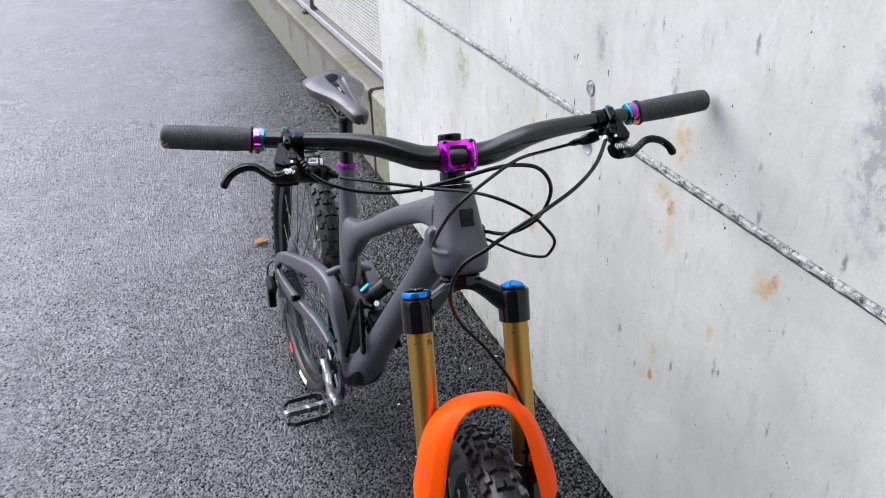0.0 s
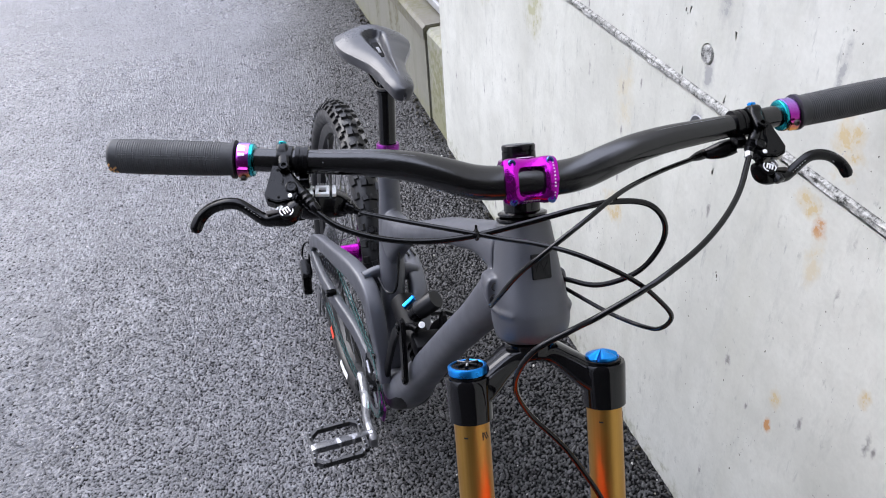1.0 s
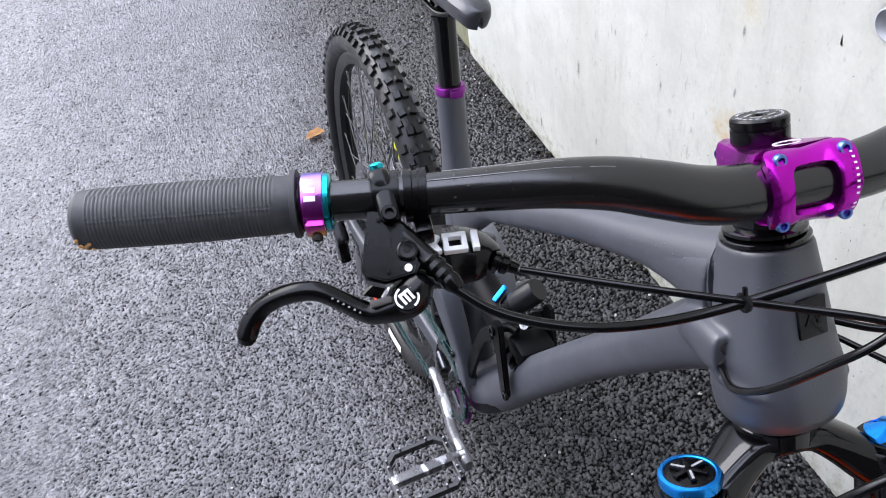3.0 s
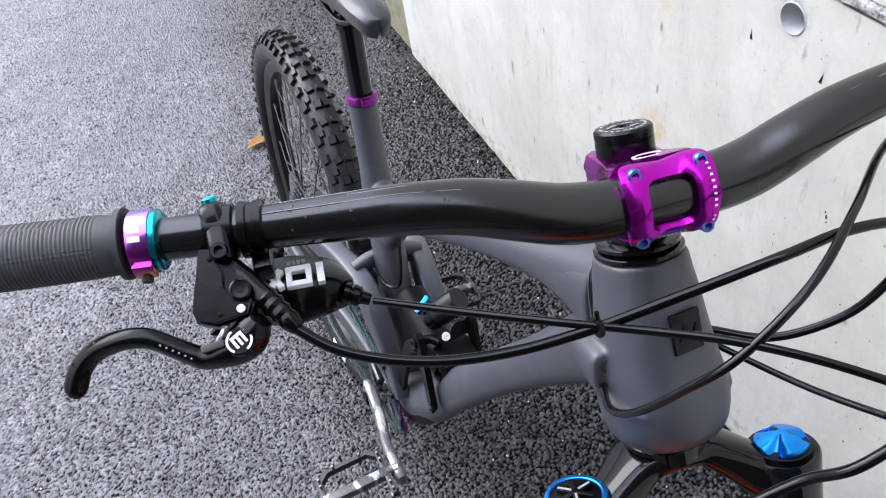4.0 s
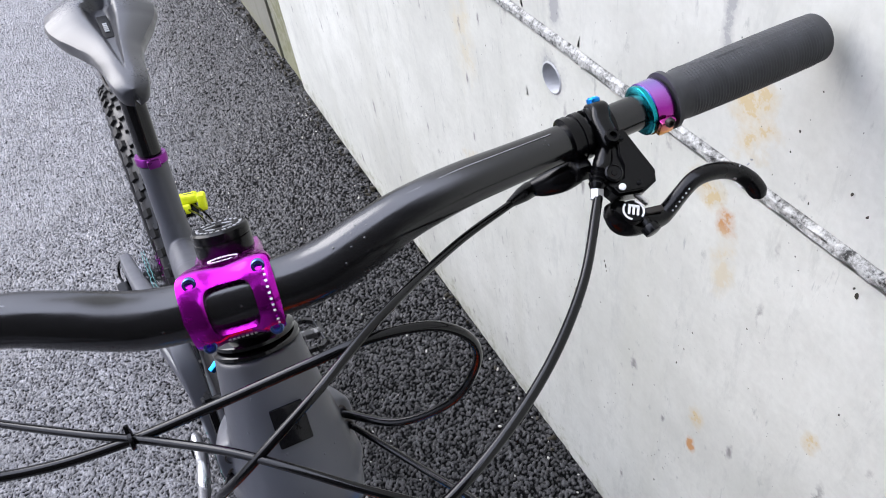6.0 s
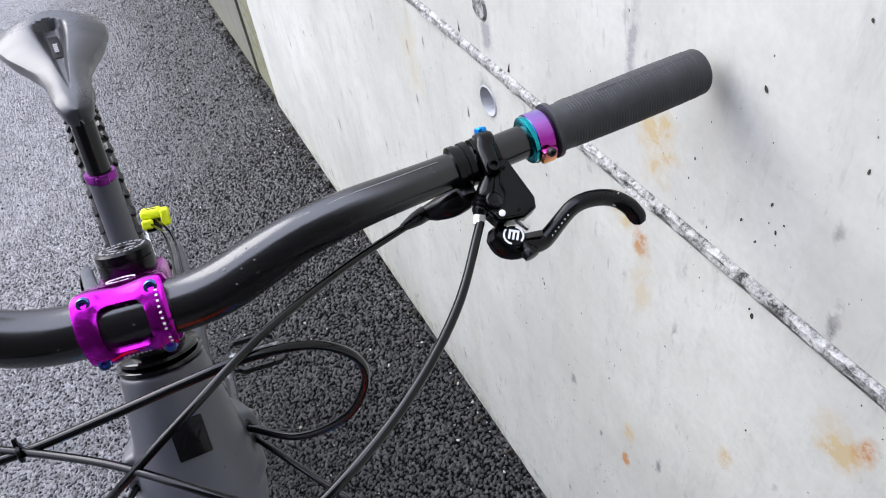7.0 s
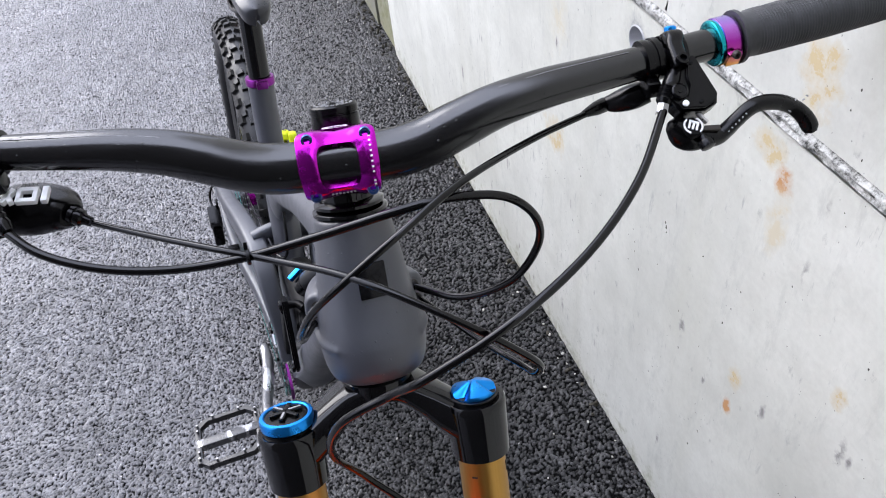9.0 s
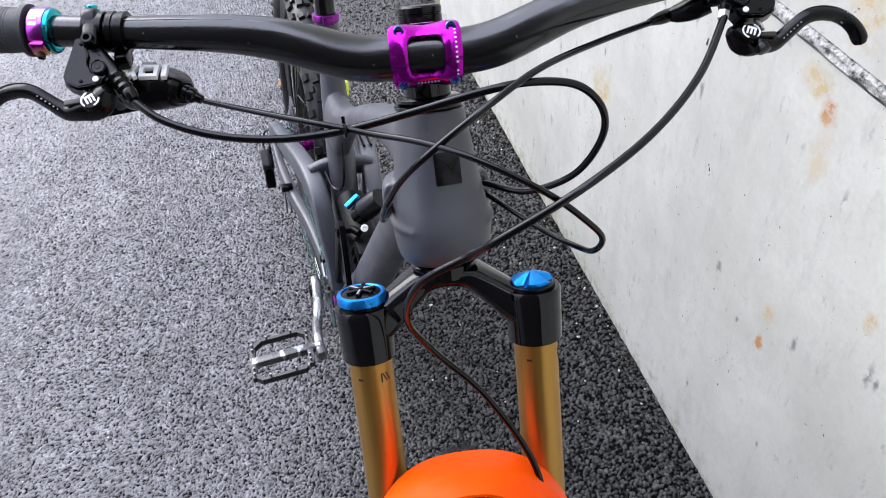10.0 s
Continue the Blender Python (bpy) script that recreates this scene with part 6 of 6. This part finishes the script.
def build_brakes():
    for s in (-1, 1):
        dx, dy, dz = (-0.002, 0.003, 0.0) if s > 0 else (-0.0005, 0.004, -0.002)
        X = lambda x, y, z: (s * (x + dx), y + dy, z + dz)
        bm = B()
        c = on_bar(s * 0.2375)
        lathe(bm, [(0.0118, -0.0075), (0.0146, -0.007), (0.0146, 0.007), (0.0118, 0.0075)], 30, c)
        # clamp tower over and in front of the bar
        sweep(bm, [(s * 0.2395, -0.030, 0.0505, 0.0058, 0.0045), (s * 0.2394, -0.040, 0.0515, 0.0060, 0.0050), (*X(0.2388, -0.0485, 0.0460), 0.0060, 0.0052), (*X(0.2385, -0.0550, 0.0390), 0.0058, 0.0052), (*X(0.2384, -0.0590, 0.0340), 0.0056, 0.0050), (*X(0.2384, -0.0605, 0.0320), 0.0046, 0.0042)], 18, (1, 0, 0), power=3.4)
        box(bm, (0.0016, 0.010, 0.012), Matrix.Translation(X(0.2320, -0.0440, 0.0470)) @ pose(0, 0, 0, 40), 0.0006)
        box(bm, (0.0016, 0.010, 0.012), Matrix.Translation(X(0.2452, -0.0440, 0.0470)) @ pose(0, 0, 0, 40), 0.0006)
        lever = spart("brake_lever", bm, SATIN, "black one-finger hydraulic brake lever")
        m = Matrix(((s, 0, 0, s * dx), (0, 0.52, -0.85, -0.0703 + dy), (0, 0.85, 0.52, 0.0183 + dz), (0, 0, 0, 1)))
        bm = B()
        plate(bm, [(0.2405, 0.0255), (0.2500, 0.0262), (0.2588, -0.0040), (0.2575, -0.0105), (0.2480, -0.0150), (0.2315, -0.0135), (0.2270, -0.0060), (0.2285, 0.0075), (0.2340, 0.0135)], 0.015, m @ Matrix.Translation((0, 0, -0.0096)), 0.0018)
        spart("master_body", bm, SATIN, "", lever)
        bm = B()
        plate(bm, [(0.2432, 0.0220), (0.2492, 0.0232), (0.2578, -0.0046), (0.2562, -0.0096), (0.2474, -0.0140), (0.2322, -0.0126), (0.2300, -0.0080), (0.2330, -0.0068), (0.2386, -0.0056), (0.2420, 0.0030), (0.2400, 0.0100)], 0.0030, m @ Matrix.Translation((0, 0, -0.0010)), 0.0008)
        spart("face_plate", bm, SATIN, "", lever)
        bm = B()
        for x, y in ((0.2452, -0.0098), (0.2448, 0.0190)):
            lathe(bm, [(0.0013, 0), (0.0013, 0.0010), (0.0007, 0.0012)], 12, m @ Matrix.Translation((x, y, 0.0004)))
        spart("cover_screw", bm, BLACK, "", lever)
        bm = B()
        lathe(bm, [(0.0056, -0.004), (0.0056, 0.0004), (0.0046, 0.0010), (0.0042, 0.0004), (0.0018, 0.0002), (0.0015, 0.0006)], 26, m @ Matrix.Translation((0.2332, 0.0002, 0)))
        spart("reservoir_cap", bm, SATIN, "", lever)
        bm = B()
        lathe(bm, [(0.0021, 0), (0.0021, 0.0014), (0.0012, 0.0017)], 16, m @ Matrix.Translation((0.2345, -0.0096, 0.0002)))
        spart("bleed_dot", bm, WHITE, "white bleed screw", lever)
        bm = B()
        bolt(bm, X(0.2384, -0.0612, 0.0368), X(0.2384, -0.0952, 0.0578), 0.0044, 0.0048)
        spart("clamp_bolt", bm, SATIN, "", lever)
        bm = B()
        lathe(bm, [(0.0042, 0), (0.0042, 0.0042), (0.0030, 0.0052), (0.0022, 0.0040)], 18, along((s * 0.2397, -0.0330, 0.0535), (s * 0.2397, -0.0300, 0.080)))
        spart("top_bolt", bm, BLUE if s > 0 else TEAL, "iridescent clamp bolt", lever)
        # pivot and hooked blade
        Y = lambda x, y, z: (s * (x + dx - 0.0015), y + (-0.002 if s > 0 else -0.0075) + max(0.0, x - 0.2475) * (0.03 if s > 0 else 0.17), z - (0.0025 if s > 0 else -0.001))
        bm = B()
        sweep(bm, [(*Y(0.2325, -0.0640, -0.0040), 0.0080, 0.0080), (*Y(0.2375, -0.0635, -0.0090), 0.0098, 0.0088), (*Y(0.2430, -0.0640, -0.0120), 0.0092, 0.0078), (*Y(0.2510, -0.0660, -0.0130), 0.0072, 0.0060), (*Y(0.2600, -0.0656, -0.0134), 0.0062, 0.0052), (*Y(0.2660, -0.0655, -0.0102), 0.0058, 0.0050), (*Y(0.2740, -0.0656, -0.0040), 0.0054, 0.0048), (*Y(0.2820, -0.0658, 0.0018), 0.0052, 0.0048), (*Y(0.2890, -0.0660, 0.0044), 0.0052, 0.0048), (*Y(0.2980, -0.0655, 0.0046), 0.0052, 0.0048), (*Y(0.3080, -0.0640, 0.0024), 0.0052, 0.0048), (*Y(0.3165, -0.0628, -0.0018), 0.0052, 0.0048), (*Y(0.3235, -0.0630, -0.0080), 0.0054, 0.0050), (*Y(0.3275, -0.0635, -0.0145), 0.0056, 0.0052), (*Y(0.3285, -0.0637, -0.0175), 0.0054, 0.0050)], 18, (0, -0.6, 0.8), 6, 2.8, dome=True)
        spart("lever_blade", bm, SATIN, "black hooked lever blade with chipped paint", lever)
        bm = B()
        # dark block in place of the shaded cutout in the blade
        slot = Matrix.Translation(Y(0.2535, -0.0706, -0.0062)) @ pose(0, 0, 0, 50, s * 4, 0)
        box(bm, (0.0120, 0.0042, 0.0030), slot, 0.0012)
        spart("blade_slot", bm, INK, "", lever)
        mark = Matrix(((s, 0, 0, s * (0.2385 + dx)), (0, 0.66, -0.75, -0.0740 if s > 0 else -0.0800), (0, 0.75, 0.66, -0.0052 if s > 0 else -0.0046), (0, 0, 0, 1)))
        bm = B()
        lathe(bm, [(0.0072, -0.004), (0.0072, 0.0), (0.0066, 0.0006)], 28, mark)
        spart("pivot_cap", bm, BLACK, "", lever)
        bm = B()
        for j in range(22):
            a = math.radians(360 * j / 22)
            if abs(math.sin(a)) > 0.9:
                continue
            box(bm, (0.0011, 0.0021, 0.0008), mark @ Matrix.Translation((0.0060 * math.cos(a), 0.0060 * math.sin(a), 0.0008)) @ pose(0, 0, 0, 0, 0, math.degrees(a)))
        for x in (-0.0026, 0.0, 0.0026):
            box(bm, (0.0014, 0.0058, 0.0008), mark @ pose(0, 0, 0, 0, 0, -28) @ Matrix.Translation((x, 0, 0.0009)))
        box(bm, (0.0066, 0.0014, 0.0008), mark @ pose(0, 0, 0, 0, 0, -28) @ Matrix.Translation((0, 0.0029, 0.0010)))
        spart("lever_mark", bm, WHITE, "plain white mark on a dark disc", lever)
        bm = B()
        for q in range(6):
            u = q / 5
            p = Vector(Y(0.2655 + 0.0125 * u, -0.0712, -0.0098 + 0.0100 * u))
            box(bm, (0.0010, 0.0008, 0.0010), Matrix.Translation(p) @ pose(0, 0, 0, 50, -s * 38, 0))
        spart("lever_print", bm, FADED, "", lever)
        bm = B()
        rng = random.Random(3 + s)
        for q in range(9):
            p = Vector(Y(0.305 + 0.022 * rng.random(), -0.0665, 0.0065 - 0.016 * rng.random()))
            box(bm, (0.0022 * rng.random() + 0.0005, 0.0007, 0.0008), Matrix.Translation(p) @ pose(0, 0, 0, 40, rng.uniform(-60, 60), 0))
        spart("paint_chip_marks", bm, FADED, "", lever)
        bm = B()
        sweep(bm, [(*X(0.2440, -0.0690, 0.0030), 0.0018), (*X(0.2470, -0.0710, -0.0010), 0.0018), (*X(0.2505, -0.0710, -0.0050), 0.0018)], 8)
        spart("push_rod", bm, SILVER, "bare metal push rod", lever)
        bm = B()
        if s > 0:
            lathe(bm, [(0.0028, 0), (0.0028, 0.004), (0.0052, 0.0045), (0.0056, 0.006), (0.0050, 0.0095), (0.0035, 0.010)], 12, along((0.2420, -0.0750, -0.0120), (0.2450, -0.0835, -0.0225)))
            spart("reach_knob", bm, SATIN, "", lever)
        else:
            bm.free()
        # hose outlet
        bm = B()
        a, b = ((0.2340, -0.0535, 0.0285), (0.2202, -0.0640, 0.0102)) if s > 0 else ((-0.2370, -0.0510, 0.0260), (-0.2100, -0.0735, -0.0085))
        thick = [(0.0, 0.0052), (0.25, 0.0062), (0.5, 0.0062), (0.55, 0.0070), (0.6, 0.0058), (0.66, 0.0068), (0.71, 0.0056), (0.77, 0.0064), (0.82, 0.0052), (0.88, 0.0058), (1.0, 0.0040)]
        sweep(bm, [(*[p + (q - p) * u for p, q in zip(a, b)], r) for u, r in thick], 14, (0, 1, 0), 2)
        spart("hose_boot", bm, SATIN, "rubber hose boot", lever)
        if s > 0:
            bm = B()
            lathe(bm, [(0.0042, 0), (0.0042, 0.006), (0.0035, 0.0065)], 6, along((0.2205, -0.0642, 0.0106), (0.2180, -0.0665, 0.0040)))
            spart("hose_nut", bm, NUT, "bare metal hose nut", lever)
        bm = B()
        ring = on_bar(s * 0.2215)
        lathe(bm, [(0.0120, -0.0065), (0.0150, -0.006), (0.0150, -0.002), (0.0140, -0.0015), (0.0140, 0.0015), (0.0150, 0.002), (0.0150, 0.006), (0.0120, 0.0065)], 30, ring)
        box(bm, (0.010, 0.014, 0.012), Matrix.Translation(X(0.2215, -0.048, 0.0215)) @ pose(0, 0, 0, 30), 0.002)
        if s < 0:
            # shifter hanging below the bar
            body = B()
            sweep(body, [(-0.2440, -0.020, -0.012, 0.009, 0.010), (-0.2320, -0.020, -0.005, 0.019, 0.015), (-0.2160, -0.022, -0.005, 0.0245, 0.0165), (-0.2000, -0.027, -0.007, 0.0220, 0.0155), (-0.1890, -0.034, -0.009, 0.0140, 0.0115), (-0.1845, -0.0375, -0.0105, 0.008, 0.008)], 20, (0, 1, 0), 6, 3.0)
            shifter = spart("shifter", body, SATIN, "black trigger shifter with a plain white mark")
            spart("bar_clamp", bm, SATIN, "", shifter)
            bm = B()
            face = along((-0.2065, -0.0362, 0.0002), (-0.2045, -0.0542, 0.0242))
            for x, y, w, h, a in ((-0.0095, 0.0, 0.0026, 0.0100, 28), (-0.0095, 0.0, 0.0026, 0.0100, -28), (0.0, 0.0036, 0.0095, 0.0024, 0), (0.0, -0.0036, 0.0095, 0.0024, 0), (0.0040, 0, 0.0024, 0.0094, 0), (-0.0040, 0, 0.0024, 0.0094, 0), (0.0088, 0, 0.0030, 0.0096, 0)):
                box(bm, (1.3 * w, 1.3 * h, 0.0040), face @ pose(0, 0, 0, 0, 0, -8) @ Matrix.Translation((1.3 * x + 0.0006, 1.3 * y - 0.0015, 0.0106)) @ pose(0, 0, 0, 0, 0, a), 0.0004)
            spart("shifter_mark", bm, WHITE, "", shifter)
            bm = B()
            for k in range(4):
                box(bm, (0.0018, 0.0018, 0.0010), face @ pose(0, 0, 0, 0, 0, -8) @ Matrix.Translation((-0.004 + 0.0026 * k, 0.0086, 0.0104)))
            spart("shifter_print", bm, FADED, "", shifter)
            bm = B()
            lathe(bm, [(0.0050, 0), (0.0062, 0.001), (0.0062, 0.004), (0.0050, 0.0045), (0.0050, 0.0055), (0.0062, 0.006), (0.0060, 0.0095), (0.0040, 0.011), (0.0034, 0.016)], 14, along((-0.1855, -0.037, -0.0090), (-0.1690, -0.0405, -0.0180)))
            spart("barrel_adjuster", bm, SATIN, "", shifter)
            bm = B()
            plate(bm, [(-0.008, -0.004), (0.018, -0.006), (0.028, 0.0), (0.018, 0.008), (-0.006, 0.006)], 0.004, Matrix.Translation((-0.235, -0.020, -0.018)) @ pose(0, 0, 0, 70, 0, 190), 0.001)
            spart("shift_paddle", bm, SATIN, "", shifter)
        else:
            body = B()
            sweep(body, [(0.2230, -0.030, 0.016, 0.008, 0.008), (0.2130, -0.026, 0.013, 0.009, 0.009), (0.2030, -0.020, 0.010, 0.007, 0.0075), (0.1960, -0.016, 0.009, 0.005, 0.005)], 16, (0, 1, 0), 6, 2.6)
            remote = spart("dropper_remote", body, SATIN, "black dropper seatpost remote")
            spart("bar_clamp", bm, SATIN, "", remote)
            bm = B()
            lathe(bm, [(0.0046, 0), (0.0056, 0.002), (0.0052, 0.010), (0.0040, 0.016), (0.0028, 0.022)], 12, along((0.1965, -0.0160, 0.0090), (0.1800, -0.0240, 0.0060)))
            spart("barrel_adjuster", bm, SATIN, "", remote)


def build_cables():
    runs = {
        "brake_hose": (0.0029, [(-0.2146, -0.0715, -0.0059), (-0.1915, -0.081, -0.0237), (-0.1551, -0.088, -0.0372), (-0.1127, -0.0905, -0.0439), (-0.0675, -0.0929, -0.0427), (-0.0162, -0.1001, -0.0338), (0.0318, -0.1082, -0.0238), (0.0676, -0.1059, -0.0208), (0.102, -0.0994, -0.0272), (0.1232, -0.0839, -0.0485), (0.1254, -0.0671, -0.0745), (0.1076, -0.0463, -0.1043), (0.0728, -0.022, -0.1200), (0.0400, 0.0020, -0.1145)]),
        "shift_cable": (0.0023, [(-0.1700, -0.0402, -0.0175), (-0.1258, -0.0646, -0.0274), (-0.0847, -0.0856, -0.0362), (-0.0466, -0.1024, -0.0448), (-0.0135, -0.1237, -0.0503), (0.0151, -0.1433, -0.0585), (0.0421, -0.156, -0.0715), (0.0691, -0.1592, -0.0889), (0.0903, -0.1503, -0.1085), (0.106, -0.1378, -0.1275), (0.1065, -0.1152, -0.1445), (0.1035, -0.0815, -0.1541), (0.08, -0.041, -0.1480), (0.0430, 0.0035, -0.1262)]),
        "front_brake_hose": (0.0029, [(0.2192, -0.0669, 0.0065), (0.1858, -0.1062, -0.0282), (0.1408, -0.1413, -0.0579), (0.0868, -0.1646, -0.0843), (0.0334, -0.1622, -0.1118), (0.0107, -0.1416, -0.1295), (-0.024, -0.1259, -0.152), (-0.036, -0.0928, -0.1927), (-0.0179, -0.057, -0.2397), (0.0248, -0.0545, -0.2929), (0.0622, -0.0667, -0.3682), (0.0606, -0.0741, -0.4599)]),
        "dropper_cable": (0.0025, [(0.1842, -0.022, 0.0063), (0.1323, -0.0512, -0.0024), (0.0757, -0.1018, -0.0125), (0.0320, -0.1290, -0.0320), (-0.0080, -0.1310, -0.0580), (-0.0300, -0.1120, -0.0800), (-0.0445, -0.0760, -0.1090), (-0.0470, -0.0400, -0.1260), (-0.0408, -0.0110, -0.1262)]),
    }
    for name, (r, pts) in runs.items():
        bm = B()
        sweep(bm, [(*p, r) for p in pts], 12, (0.3, 0.5, 0.8), 10)
        spart(name, bm, HOUSING, "black cable sheath looping in front of the head tube")
    bm = B()
    m = Matrix.Translation((-0.0640, -0.0945, -0.0415)) @ pose(0, 0, 0, 0, 90, 12)
    lathe(bm, [(0.0050, -0.0013), (0.0058, -0.0008), (0.0058, 0.0008), (0.0050, 0.0013)], 16, m)
    box(bm, (0.0024, 0.0024, 0.005), Matrix.Translation((-0.064, -0.096, -0.0345)), 0.0006)
    spart("cable_tie", bm, SATIN, "small black cable tie")
    bm = B()
    box(bm, (0.012, 0.010, 0.008), Matrix.Translation((0.0610, -0.0735, -0.437)), 0.002)
    spart("hose_clip", bm, SATIN, "")


build_frame()
build_seat()
build_wheel("rear_wheel", Matrix.Translation(REAR), True)
build_wheel("front_wheel", STEER @ Matrix.Translation((0, -0.044, -0.783)), False)
build_stays()
build_shock()
build_drive()
build_fork()
build_stem()
build_bar()
build_brakes()
build_cables()

# ---- small things on the ground ----


def build_leaf():
    bm = B()
    outline = [(-0.032, 0.0), (-0.020, 0.012), (-0.006, 0.019), (0.008, 0.017), (0.022, 0.020), (0.030, 0.006), (0.034, -0.002), (0.022, -0.010), (0.010, -0.018), (-0.006, -0.014), (-0.018, -0.015)]
    mid = bm.verts.new((0.002, 0, 0.006))
    rim = [bm.verts.new((x, y, 0.002 + 0.012 * abs(math.sin(5 * x + 70 * y)))) for x, y in outline]
    for j in range(len(rim)):
        bm.faces.new((rim[j], rim[(j + 1) % len(rim)], mid))
    bmesh.ops.solidify(bm, geom=bm.faces[:], thickness=0.0006)
    ob = link("leaf", bm, LEAF)
    ob.matrix_world = pose(-0.108, 1.755, ground_height(-0.1, 1.75) + 0.002, 0, 0, 12)
    tagged(ob, "curled tan dead leaf lying on the wet asphalt", "leaf")


def build_chips():
    bm = B()
    rng = random.Random(4)
    spots = [(0.45 * rng.random() - 0.05, rng.uniform(0.2, 2.6)) for _ in range(46)] + [(rng.uniform(-0.9, 0.2), rng.uniform(0.4, 3.2)) for _ in range(26)] + [(0.385 + 0.03 * rng.random(), rng.uniform(0.2, 3.0)) for _ in range(40)]
    for x, y in spots:
        r = rng.uniform(0.0016, 0.0042)
        m = pose(x, y, ground_height(x, y) + r * 0.5, rng.uniform(0, 360), rng.uniform(0, 360), rng.uniform(0, 360))
        bmesh.ops.create_icosphere(bm, subdivisions=1, radius=r, matrix=m @ Matrix.Diagonal((1.2, 0.8, 0.7, 1)))
    tagged(link("stone_chips", bm, STONE, flat=True), "scattered pale stone chips on the asphalt", "gravel", kind="stuff")




def build_litter():
    bm = B()
    rng = random.Random(9)
    for _ in range(260):
        y = rng.uniform(1.1, 3.4) if rng.random() < 0.7 else rng.uniform(0.0, 6.0)
        x = 0.42 + 0.02 * y - abs(rng.gauss(0, 0.018)) - 0.004
        r = rng.uniform(0.002, 0.008)
        m = pose(x, y, ground_height(x, y) + r * 0.35, rng.uniform(0, 360), rng.uniform(0, 360), rng.uniform(0, 360))
        bmesh.ops.create_icosphere(bm, subdivisions=1, radius=r, matrix=m @ Matrix.Diagonal((1.4, 0.8, 0.6, 1)))
    tagged(link("leaf_litter", bm, SOIL_AND_HOLE, flat=True), "dark damp litter along the foot of the wall", "litter", kind="stuff")


build_leaf()
build_chips()
build_litter()
